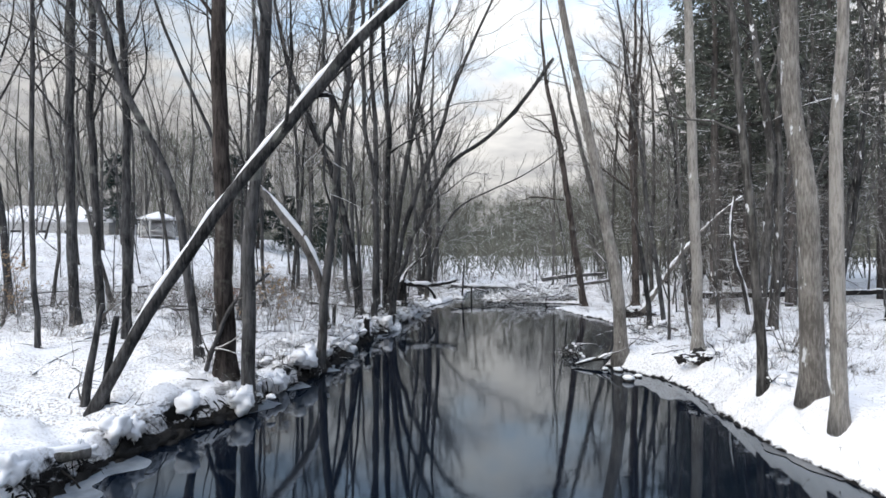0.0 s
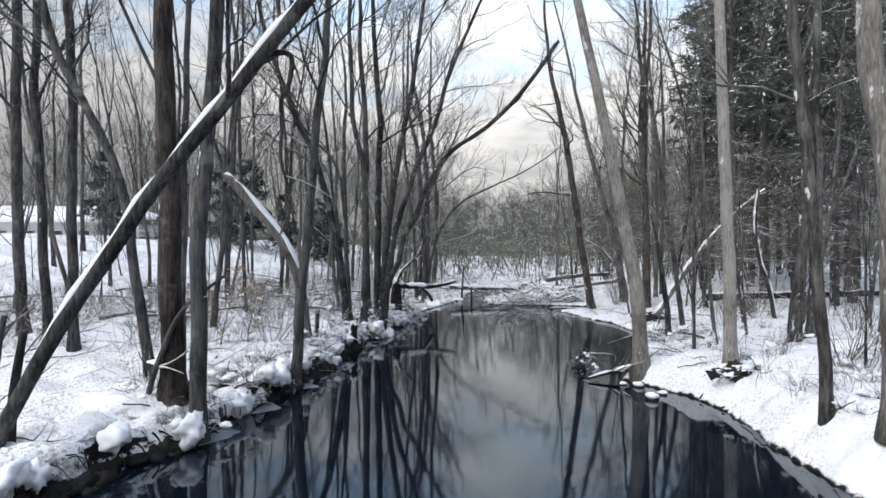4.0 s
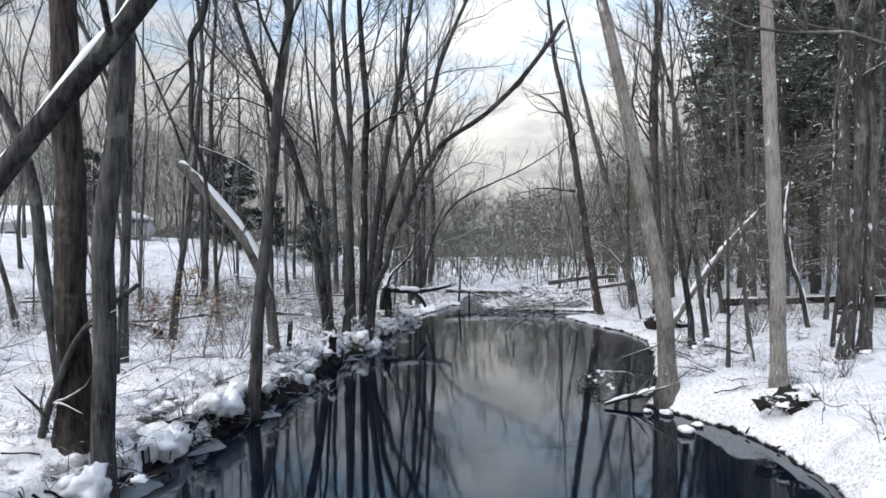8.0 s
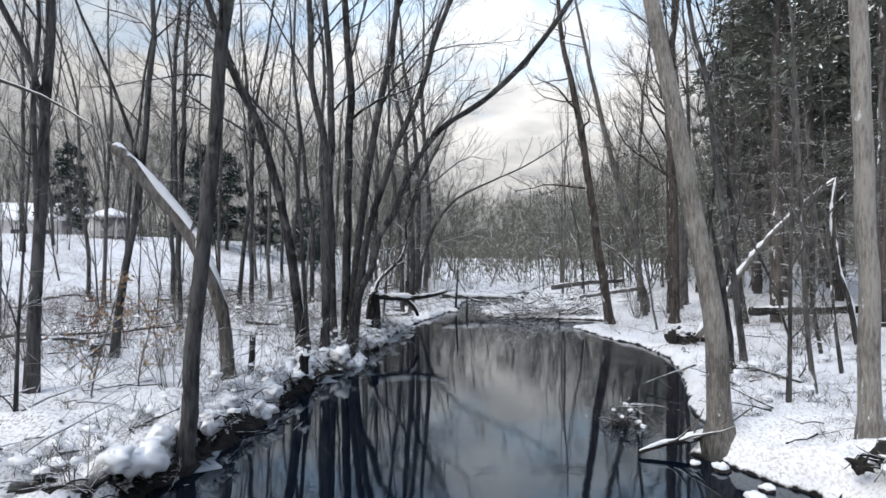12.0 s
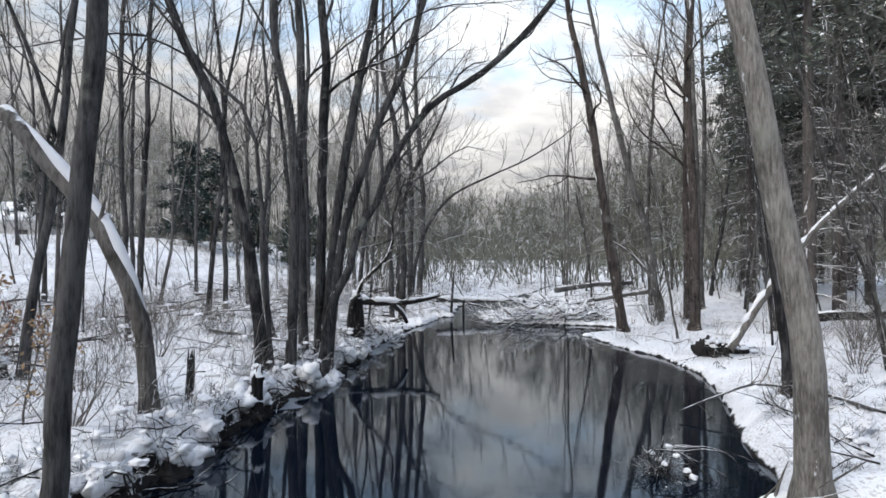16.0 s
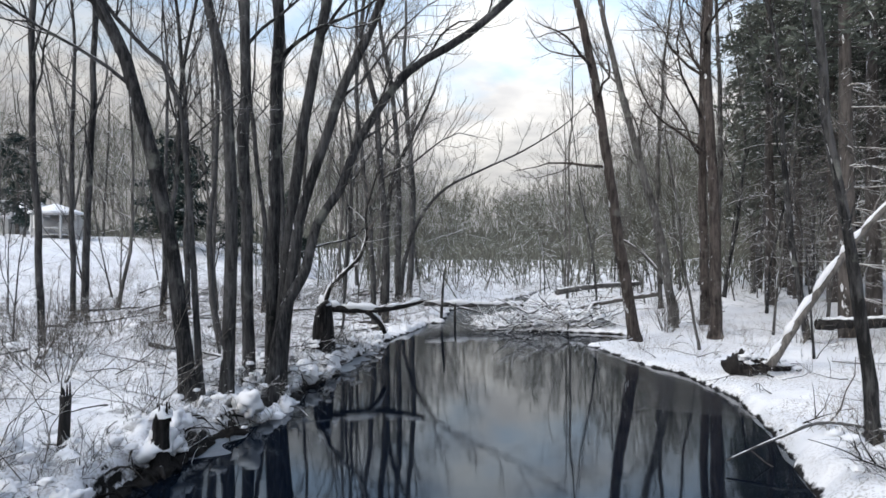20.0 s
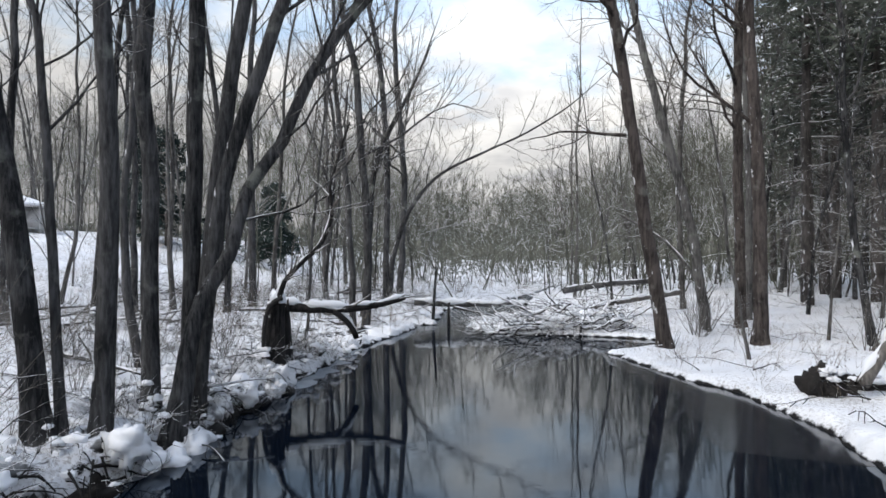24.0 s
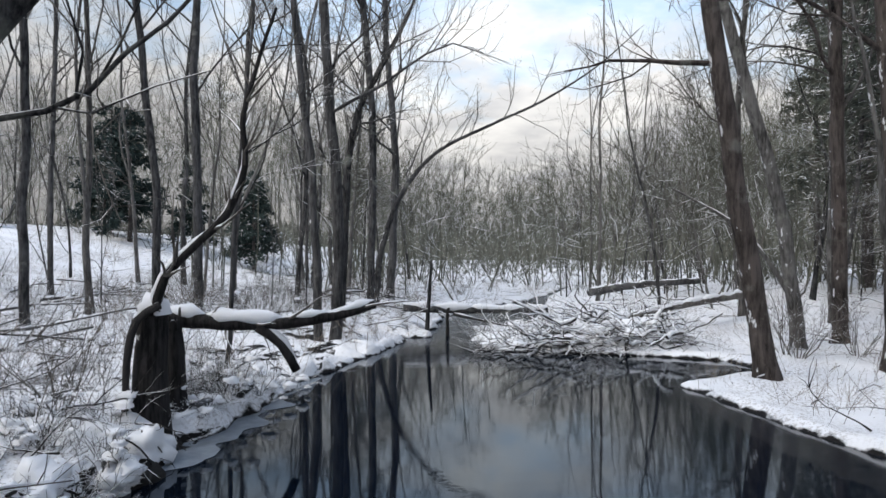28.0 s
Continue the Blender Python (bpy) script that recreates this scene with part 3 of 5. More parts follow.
def build_ground():
    ys = list(np.arange(-18, 2, 0.7)) + list(np.arange(2, 34, 0.085)) + list(np.arange(34, 60, 0.5))
    step = 0.7
    while ys[-1] < 1500:
        ys.append(ys[-1] + step)
        step *= 1.14
    ds = [0.0, 0.025, 0.05, 0.08, 0.115, 0.155, 0.2, 0.26]
    while ds[-1] < 9:
        ds.append(ds[-1] + min(0.2, 0.05 + ds[-1] * 0.1))
    step = 0.25
    while ds[-1] < 1500:
        ds.append(ds[-1] + step)
        step *= 1.16
    verts, faces = [], []
    inner = (0.06, 0.2, 0.5, 0.8, 0.94)
    width = 2 * len(ds) + len(inner)
    for y in ys:
        xl, xr = left_edge(y), right_edge(y)
        xs = [xl - d for d in reversed(ds)] + [xl + (xr - xl) * f for f in inner] + [xr + d for d in ds]
        verts += [(x, y, ground_z(x, y)) for x in xs]
    for i in range(len(ys) - 1):
        for j in range(width - 1):
            a = i * width + j
            faces.append((a, a + 1, a + width + 1, a + width))
    me = bpy.data.meshes.new("ground")
    me.from_pydata(verts, [], faces)
    me.polygons.foreach_set("use_smooth", [True] * len(me.polygons))
    me.materials.append(GROUND)
    tagged(new("ground", me), "snow-covered woodland floor with dark soil at the banks", "ground", kind="structure")


build_ground()


def build_water():
    ys = np.arange(-18, 90, 0.5)
    ring = [(left_edge(y) - 0.4, y, 0) for y in ys] + [(right_edge(y) + 0.4, y, 0) for y in ys[::-1]]
    verts, n = ring, len(ys)
    faces = [(i, 2 * n - 1 - i, 2 * n - 2 - i, i + 1) for i in range(n - 1)]
    me = bpy.data.meshes.new("water")
    me.from_pydata(verts, [], faces)
    me.materials.append(WATER)
    tagged(new("water", me), "still black creek water mirroring trees and sky", "water", kind="structure")


build_water()


def ice_shelf(y0, y1, reach, z, mat, label, right=True):
    """Thin ice along one bank."""
    ys = np.arange(y0, y1 + 0.01, 0.04)
    verts, faces = [], []
    for y in ys:
        edge = right_edge(y) + 0.1 if right else left_edge(y) - 0.1
        out = max(0.02, reach(y) * ((0.8 + 1.6 * wob(y * 1.9, z * 300) + 0.5 * wob(y * 4.7, z * 170)) if z > 0.006 else 1 + 0.15 * wob(y * 1.9, 1.2)) * min(1, (y - y0) / 0.5 + 0.05, (y1 - y) / 0.5 + 0.05)) + 0.1
        verts += [(edge, y, z), (edge - out if right else edge + out, y, z - 0.003)]
    for i in range(len(ys) - 1):
        faces.append((2 * i, 2 * i + 1, 2 * i + 3, 2 * i + 2))
    me = bpy.data.meshes.new("ice")
    me.from_pydata(verts, [], faces)
    me.materials.append(mat)
    tagged(new("ice", me), label, "ice", kind="structure")


ice_shelf(17.5, 23.9, lambda y: np.interp(y, (17.5, 18.2, 22, 24), (1.3, 1.5, 0.5, 0.2)), 0.004, ICE, "thin grey skim ice along the snowy bank")
for a, b, c in ((4.6, 7.4, 0.3), (7.2, 8.6, 0.3), (8.4, 10.8, 0.32), (11.3, 13.0, 0.25), (15.6, 17.4, 0.3), (20.5, 24.5, 0.3)):
    ice_shelf(a, b, lambda y: c, 0.008, RIM_ICE, "ragged white ice rim under the bank", False)
for a, b, c in ((4.4, 5.6, 0.14), (6.2, 7.4, 0.1), (8.7, 9.5, 0.1)):
    ice_shelf(a, b, lambda y: c, 0.012, THIN_ICE, "thin pale ice shelf under the snowy lip", True)


# ---- the trees that stand nearest, each with its own trunk line (x, z) in a plane at depth y ----
HEROES = [
    ("dark", 7.5, 0.08, 0.07, 9.5, [(-4.74, 0.26), (-4.25, 1.05), (-3.47, 2.32), (-2.57, 3.59), (-1.82, 4.49), (-1.08, 5.31), (-0.63, 5.79)]),
    ("brown", 9.2, 0.16, 0.11, 17, [(-3.52, 0.66), (-3.54, 2.45), (-3.55, 3.83), (-3.66, 6.58)]),
    ("dark", 8.9, 0.11, 0.09, 16, [(-3.05, 0.42), (-3.05, 2.46), (-2.87, 5.12), (-2.78, 6.45)]),
    ("lean", 14.0, 0.10, 0.10, 4.0, [(-2.86, 0.61), (-3.01, 1.62), (-3.27, 2.42), (-3.67, 3.00), (-4.32, 3.80), (-4.69, 4.13)]),
    ("dark", 11.8, 0.10, 0.07, 15, [(-2.58, 0.33), (-2.41, 2.12), (-2.24, 3.88), (-2.04, 5.64)]),
    ("dark", 17.2, 0.11, 0.08, 14, [(-2.52, 0.43), (-2.80, 2.62), (-3.33, 4.71), (-4.01, 6.29)]),
    ("dark", 17.4, 0.05, 0.03, 9, [(-2.44, 2.73), (-2.76, 4.44), (-3.19, 5.29), (-3.67, 5.77)]),
    ("dark", 17.5, 0.10, 0.07, 17, [(-2.14, 0.27), (-2.07, 2.39), (-2.07, 4.42), (-2.38, 6.06)]),
    ("dark", 18.4, 0.10, 0.08, 17, [(-2.10, 0.54), (-2.20, 2.84), (-2.19, 4.65), (-2.20, 6.46)]),
    ("dark", 19.0, 0.11, 0.09, 17, [(-1.93, 0.37), (-1.91, 2.87), (-1.85, 5.28), (-1.83, 6.73)]),
    ("dark", 19.0, 0.11, 0.08, 17, [(-1.86, 0.37), (-1.55, 3.35), (-1.26, 5.28), (-0.97, 6.73)]),
    ("dark", 18.6, 0.10, 0.07, 15, [(-1.70, 0.64), (-1.35, 2.85), (-0.71, 4.88), (-0.15, 6.18)]),
    ("dark", 18.0, 0.16, 0.07, 9, [(-1.72, -0.19, 0.0), (-1.53, 1.30, 0.2), (-1.38, 1.79, 0.35), (-1.22, 2.11, 0.42), (-1.07, 2.88, 0.6), (-0.72, 3.46, 0.77), (-0.44, 4.31, 1.0), (0.37, 5.53, 1.2), (1.47, 6.30, 1.4)]),
    ("dark", 27.0, 0.12, 0.09, 16, [(-0.80, -0.08), (-0.73, 2.24), (-0.88, 4.70), (-1.05, 6.95)]),
    ("dark", 27.0, 0.09, 0.06, 16, [(-1.10, 0.01), (-1.21, 3.02), (-1.39, 4.70), (-1.61, 6.95)]),
    ("dark", 29.0, 0.12, 0.07, 9, [(-1.07, 0.46), (-0.87, 3.88), (-0.61, 5.21), (-0.22, 6.00)]),
    ("dark", 33.0, 0.12, 0.10, 17, [(-0.84, 0.54), (-0.76, 4.49), (-0.85, 7.07), (-1.11, 9.67)]),
    ("dark", 36.0, 0.15, 0.10, 17, [(-0.52, 0.51), (-0.32, 4.94), (-0.52, 7.98), (-0.72, 11.02)]),
    ("dark", 34.0, 0.12, 0.04, 9, [(-0.88, 1.01), (-0.34, 3.00), (0.94, 5.00), (2.94, 6.10), (4.58, 6.83)]),
    ("pale", 7.3, 0.15, 0.10, 16, [(4.77, 0.67), (4.66, 3.20), (4.55, 4.29), (4.42, 5.74)]),
    ("pale", 6.7, 0.09, 0.06, 15, [(4.69, 0.47), (4.63, 2.47), (4.68, 4.14), (4.76, 5.48)]),
    ("pale", 11.5, 0.11, 0.08, 16, [(5.17, 0.62), (5.11, 3.00), (5.02, 5.30), (4.96, 7.59)]),
    ("pale", 12.2, 0.14, 0.10, 15, [(3.85, 0.14), (3.75, 1.38), (3.61, 2.53), (3.36, 3.79), (3.18, 4.89)]),
    ("grey", 8.2, 0.07, 0.05, 13, [(4.64, 0.68), (4.50, 2.22), (4.36, 3.85), (4.24, 5.65)]),
    ("brown", 23.8, 0.15, 0.11, 15, [(5.94, 0.11), (5.56, 2.39), (5.24, 4.59), (4.86, 7.02)]),
    ("grey", 26.3, 0.13, 0.09, 15, [(7.96, 0.06), (7.61, 2.38), (6.97, 4.83), (6.27, 7.72)]),
    ("brown", 24.5, 0.16, 0.12, 16, [(8.31, 0.12), (8.32, 2.10), (8.27, 4.62), (8.16, 7.15)]),
    ("brown", 27.0, 0.14, 0.11, 17, [(9.2, 0.2), (9.15, 2.6), (9.1, 5.0), (9.2, 8.0)]),
    ("grey", 28.3, 0.10, 0.08, 16, [(10.1, 0.2), (10.15, 2.6), (10.1, 5.0), (10.0, 8.0)]),
    ("grey", 29.6, 0.11, 0.08, 17, [(10.9, 0.2), (10.85, 2.6), (10.95, 5.0), (11.0, 8.0)]),
    ("grey", 31.0, 0.09, 0.07, 15, [(9.4, 0.2), (9.3, 2.6), (9.3, 5.0), (9.45, 8.0)]),
    ("grey", 22.5, 0.03, 0.03, 6, [(6.99, 0.20), (6.79, 1.15), (6.60, 2.20), (6.50, 3.16)]),
    ("dark", 15.5, 0.07, 0.06, 2.6, [(5.67, 0.54), (5.58, 1.32), (5.46, 2.25)]),
    ("dark", 16.6, 0.07, 0.05, 14, [(6.51, 0.19), (6.18, 2.37), (5.94, 4.04), (5.77, 5.50)]),
    ("grey", 13.5, 0.04, 0.03, 8, [(5.94, 0.14), (5.81, 1.15), (5.71, 2.20), (5.65, 3.77)]),
    ("grey", 13.3, 0.11, 0.10, 15, [(7.38, 0.81), (7.53, 1.81), (7.61, 2.90), (7.68, 5.07)]),
    ("grey", 13.4, 0.10, 0.08, 15, [(7.78, 0.80), (7.89, 1.81), (7.90, 3.45), (7.97, 6.19)]),
    ("dark", 10.6, 0.05, 0.04, 13, [(-7.56, 0.56), (-7.63, 2.44), (-7.67, 4.02), (-7.65, 6.14)]),
    ("dark", 13.5, 0.11, 0.09, 15, [(-8.73, 0.93), (-8.80, 3.09), (-8.87, 5.78), (-8.80, 8.47)]),
    ("dark", 12.6, 0.09, 0.07, 15, [(-7.58, 1.04), (-7.68, 3.05), (-7.77, 5.56), (-7.77, 8.07)]),
    ("dark", 11.8, 0.09, 0.07, 15, [(-6.57, 0.96), (-6.57, 3.02), (-6.63, 5.37), (-6.69, 7.72)]),
    ("dark", 10.5, 0.08, 0.06, 13, [(-4.49, 0.61), (-4.75, 2.44), (-5.17, 4.01), (-5.95, 5.58), (-6.42, 7.15)]),
    ("dark", 19.5, 0.06, 0.05, 15, [(-6.15, 0.48), (-6.21, 2.40), (-6.26, 4.42), (-6.32, 6.95)]),
    ("dark", 24.0, 0.07, 0.05, 13, [(-8.50, 1.38), (-8.50, 3.85), (-8.58, 6.04)]),
    ("dark", 25.0, 0.10, 0.07, 15, [(-8.83, 1.46), (-8.76, 3.17), (-8.61, 6.29), (-8.54, 9.42)]),
    ("dark", 27.0, 0.09, 0.07, 17, [(-6.88, 0.24), (-6.90, 2.46), (-6.91, 4.70), (-6.93, 6.95)]),
    ("dark", 33.0, 0.08, 0.06, 15, [(-10.51, 0.89), (-10.52, 3.63), (-10.46, 6.21), (-10.39, 9.66)]),
    ("dark", 28.0, 0.09, 0.07, 15, [(-4.83, 1.30), (-4.78, 3.12), (-5.03, 4.95), (-5.29, 7.40)]),
    ("dark", 30.0, 0.12, 0.09, 17, [(-4.78, 0.78), (-4.79, 3.33), (-4.87, 6.17), (-4.88, 8.31)]),
    ("dark", 23.0, 0.03, 0.03, 7.5, [(-1.48, 0.07), (-1.41, 0.82), (-1.34, 1.68), (-1.30, 2.40)]),
    ("dark", 20.5, 0.07, 0.04, 13, [(-3.28, -0.01), (-3.49, 1.22), (-3.61, 2.29), (-3.50, 3.98), (-3.47, 5.52)]),
]
LABELS = {"dark": "bare tree with dark grey bark on the snowy bank", "pale": "tall bare tree with pale smooth grey bark",
          "grey": "slim bare tree with grey bark standing in snow", "brown": "bare tree with ridged brown bark at the bank",
          "lean": "leaning dead tree with weathered bark and lying snow"}
SNOWY = (0, 3)


def hero_tree(k, kind, y, r0, r1, height, ctrl):
    rng = np.random.default_rng(100 + k)
    x0 = ctrl[0][0]
    z0 = ground_z(x0, y)
    if kind != "lean" and k != 12:
        z0 = min(z0, ctrl[0][1]) if abs(z0 - ctrl[0][1]) < 0.35 else z0
    base = z0 - 0.12
    seen = len(ctrl)
    pts = [(x0, 0.0, 0.0)] + [(x - x0, (_[0] if _ else rng.normal(0, 0.05)), z - base) for x, z, *_ in ctrl[1:]]
    last, before = np.array(pts[-1]), np.array(pts[-2])
    d = unit(last - before)
    pts[0] = (0.0, 0.0, 0.0)
    while pts[-1][2] < height - 0.5:
        d = unit(d + np.array((rng.normal(0, 0.08), rng.normal(0, 0.08), 0.18)))
        pts.append(tuple(np.array(pts[-1]) + d * min(2.0, height)))
    line = spline(pts, 0.35)
    line[2:] += np.stack([np.array((wob(q[2] * 0.9, k), wob(q[2] * 0.9, k + 50), 0)) * 0.05 for q in line[2:]])
    s = np.concatenate([[0], np.cumsum(np.linalg.norm(np.diff(line, axis=0), axis=1))])
    zs = line[:, 2]
    ztop_seen = ctrl[-1][1] - base
    rad = np.where(zs < ztop_seen, r0 + (r1 - r0) * zs / max(ztop_seen, 0.1), r1 * np.clip(1 - (zs - ztop_seen) / max(height - ztop_seen + 0.6, 0.5), 0.1, 1))
    rad = rad * (1 + (0.9 if k == 22 else 0.5) * np.exp(-s / 0.2)) * (1 + 0.04 * np.array([wob(v * 2.1, k, 3) for v in s]))
    if k == 12:
        rad = r1 + (r0 - r1) * np.exp(-zs / 1.1) * (1 + 0.3 * np.exp(-s / 0.2))
    few = height < 7
    over = left_edge(y) - x0 < 1.6 and x0 < 0 and y > 15
    far_right = x0 > 5 and y > 13 and height > 9 and k != 24
    to = (0.9, -0.3, 0.1) if over else (-0.45, -0.1, 0.0) if k == 24 else (-0.8, -0.2, 0.0) if far_right else None
    top = tree(rng, "tree", line, rad, BARK[kind], x0, y, base, LABELS[kind], limbs=(3 if few else 12),
               low=0.55 if few else 0.52 if kind == "pale" else 0.3, reach=0.16 if few else 0.19 if k == 24 else 0.28, spread=1.1 if k == 24 else 0.65, density=0.5 if few else 0.9, sides=14, lean_to=to)
    if k in SNOWY:
        snow_on(line[3:], rad[3:], top, rng, 0.85 if k == 3 else 0.92, 0.8)
    return top


for k, spec in enumerate(HEROES):
    hero_tree(k, *spec)

# ---- the woods behind: a few bare trees, copied over both banks ----
def forest_model(k, height, r0, mat, low, limbs, reach, spread=0.6, density=1.0, forks=1):
    rng = np.random.default_rng(700 + k)
    n = int(height / 0.9)
    line = [np.zeros(3)]
    d = unit(np.array((rng.normal(0, 0.05), rng.normal(0, 0.05), 1)))
    for _ in range(n):
        d = unit(d + np.array((rng.normal(0, 0.06), rng.normal(0, 0.06), 0.05)))
        line.append(line[-1] + d * height / n)
    line = np.array(line)
    rad = r0 * np.linspace(1, 0.1, n + 1) ** 0.8
    rad[0] *= 1.3
    return tree(rng, "tree", line, rad, mat, 0, -40 - 4 * k, 0, "bare woodland tree with grey bark and thin twigs", limbs, low, spread, reach, density, 8, forks=forks)


MODELS = [
    forest_model(0, 15, 0.08, BARK["dark"], 0.20, 9, 0.21, 0.5, 0.85, 2),
    forest_model(1, 17, 0.105, BARK["dark"], 0.26, 10, 0.22, 0.55, 0.75, 1),
    forest_model(2, 12, 0.055, BARK["grey"], 0.15, 10, 0.21, 0.6, 0.9, 1),
    forest_model(3, 16, 0.095, BARK["grey"], 0.30, 10, 0.24, 0.6, 0.75, 2),
    forest_model(4, 9, 0.045, BARK["dark"], 0.15, 8, 0.26, 0.55, 0.9, 2),
    forest_model(5, 14, 0.07, BARK["grey"], 0.2, 11, 0.22, 0.65, 0.8, 1),
]
rng = np.random.default_rng(5)
taken = [(h[5][0][0], h[1]) for h in HEROES]


def scatter(count, x0, x1, y0, y1, keep, models, gap=1.1):
    made, tries = 0, 0
    while made < count and tries < count * 40:
        tries += 1
        x, y = rng.uniform(x0, x1), rng.uniform(y0, y1)
        if not keep(x, y) or min((x - a) ** 2 + (y - b) ** 2 for a, b in taken) < gap * gap:
            continue
        taken.append((x, y))
        made += 1
        s = rng.uniform(0.8, 1.15)
        m = models[int(rng.integers(len(models)))]
        copy_thing(m, pose(x, y, ground_z(x, y) - 0.1, rng.normal(0, 2.5), rng.normal(0, 2.5), rng.uniform(0, 360)) @ Matrix.Scale(s, 4))


VIEW = lambda x, y: abs(x - 0.7 + (y - 8) * 0.64) > 1.2 or y < 12
scatter(8, -13, -0.5, 17, 44, lambda x, y: VIEW(x, y) and x < left_edge(y) - 0.7 and x < -3.6 - (y < 30) * 1.2, MODELS, 1.2)
scatter(13, -20, -5, 9, 30, lambda x, y: VIEW(x, y) and x < left_edge(y) - 2.5, MODELS, 1.3)
scatter(26, -32, -12, 24, 60, lambda x, y: (y > 43 or abs(x - 0.7 + (y - 8) * 0.64) > 2.2) and y > 26, MODELS, 1.8)
scatter(12, -5, 0.6, 28, 50, lambda x, y: x < left_edge(y) - 0.5, MODELS, 1.0)
scatter(24, 6, 24, 14, 44, lambda x, y: x > right_edge(y) + 1.6, MODELS, 1.3)
scatter(7, 5.5, 14, 8, 20, lambda x, y: x > right_edge(y) + 2.6, [MODELS[2], MODELS[4], MODELS[0]], 1.4)
scatter(20, 0.5, 18, 40, 64, lambda x, y: x > right_edge(y) + 0.8 and x > 0.17 * y, [MODELS[4], MODELS[4], MODELS[2]], 1.2)
SAPLING = [forest_model(6, 4.2, 0.022, BARK["dark"], 0.15, 5, 0.3, 0.5, 1.3, 1), forest_model(7, 5.6, 0.03, BARK["grey"], 0.2, 6, 0.26, 0.45, 1.2, 2)]
for m in SAPLING:
    m["label"] = "thin bare sapling standing in snow"
scatter(16, -12, -1.0, 9, 32, lambda x, y: x < left_edge(y) - 1.8, SAPLING, 0.7)
scatter(18, -24, -10, 20, 50, lambda x, y: VIEW(x, y), SAPLING, 0.9)
scatter(30, 4.6, 18, 8, 40, lambda x, y: x > right_edge(y) + 0.8, SAPLING, 0.8)
MODELS += SAPLING
for m in MODELS:
    for o in (*m.children_recursive, m):
        bpy.data.objects.remove(o)


# ---- conifers ----
def conifer(k, height, r0, low, width, mat, label, name="pine_tree", droop=-0.15, bare=0.0, full=1.0):
    rng = np.random.default_rng(900 + k)
    top = thing(name, 0, -80 - 5 * k, 0, label, "tree", "conifers")
    n = int(height)
    line = np.array([(0.05 * wob(i * 0.4, k), 0.05 * wob(i * 0.4, k + 9), height * i / n) for i in range(n + 1)])
    tw = Wood()
    tw.tube(line, r0 * np.linspace(1, 0.08, n + 1), 8)
    part("trunk", tw.mesh("trunk", BARK["pine_bark"]), top)
    dead, wood, needles = Wood(), Wood(), Wood()
    z = 1.2
    while z < height - 0.3:
        f = z / height
        live = f > low
        for _ in range(int(rng.integers(2, 5)) + (not live)):
            a = rng.uniform(0, 2 * math.pi)
            ln = (width * (1.0 - f) ** 0.7 * rng.uniform(0.6, 1.1) + 0.3) if live else rng.uniform(0.5, 2.1) * bare
            if ln < 0.2:
                continue
            sub = shoot(rng, (line[int(f * n)][0], line[int(f * n)][1], z), (math.cos(a), math.sin(a), 0.15 if live else -0.05), ln, 5, droop, 0.08)
            (wood if live else dead).tube(sub, np.linspace(0.012 + 0.008 * ln, 0.004, 6), 3, False)
            if not live:
                side, rs = offshoots(rng, sub[None], np.full((1, 6), 0.009), 5.0, 3, 0.0, 0.2, 0.15, cap=0.008, slim=0.0045)
                dead.tubes(side, rs, 3)
                continue
            tufts = int((3 + ln * 2.6) * full)
            t = rng.uniform(0.15, 1.0, tufts) ** 0.7 * 5
            i = np.minimum(t.astype(int), 4)
            at = np.repeat(sub[i] + (sub[i + 1] - sub[i]) * (t - i)[:, None] + rng.normal(0, 0.09, (tufts, 3)), 9, axis=0)
            way = np.repeat(sub[i + 1] - sub[i], 9, axis=0) / (ln / 5) * 0.5 + rng.normal(0, 1, (len(at), 3)) * (1, 1, 0.6) + (0, 0, 0.1)
            way /= np.linalg.norm(way, axis=1, keepdims=True)
            sl = rng.uniform(0.16, 0.40, (len(at), 1))
            q = np.cross(way, rng.normal(0, 1, (len(at), 3)))
            q *= sl * 0.13 / (np.linalg.norm(q, axis=1, keepdims=True) + 1e-9)
            needles.blades(np.stack([at - q * 0.3, at + way * sl * 0.45 - q, at + way * sl, at + way * sl * 0.5 + q], axis=1))
        z += rng.uniform(0.22, 0.42) * (1 if live else 1.5)
    if dead.n:
        tagged(part("deadwood", dead.mesh("deadwood", BARK["deadwood"]), top, "bare dead lower branches"), kind="stuff")
    tagged(part("branchwork", wood.mesh("branchwork", BARK["pine_bark"]), top), kind="stuff")
    tagged(part("needles", needles.mesh("needles", mat, False), top, "dark green needles dusted with snow"), kind="stuff")
    return top


PINES = [conifer(0, 19, 0.20, 0.30, 3.0, NEEDLE, "tall dark pine with bare lower trunk", bare=1.0),
         conifer(1, 17, 0.17, 0.22, 2.6, NEEDLE, "tall dark pine with dense needles", bare=1.0),
         conifer(2, 21, 0.22, 0.36, 3.2, NEEDLE, "tall dark pine with bare lower trunk", bare=1.0)]
FIRS = [conifer(3, 6.5, 0.12, 0.06, 1.9, SPRUCE, "dark green spruce on the snowy rise", "spruce_tree", -0.3, full=2.2)]


def plant(model, x, y, s, turn):
    copy_thing(model, pose(x, y, ground_z(x, y) - 0.1, 0, 0, turn) @ Matrix.Scale(s, 4))
    taken.append((x, y))


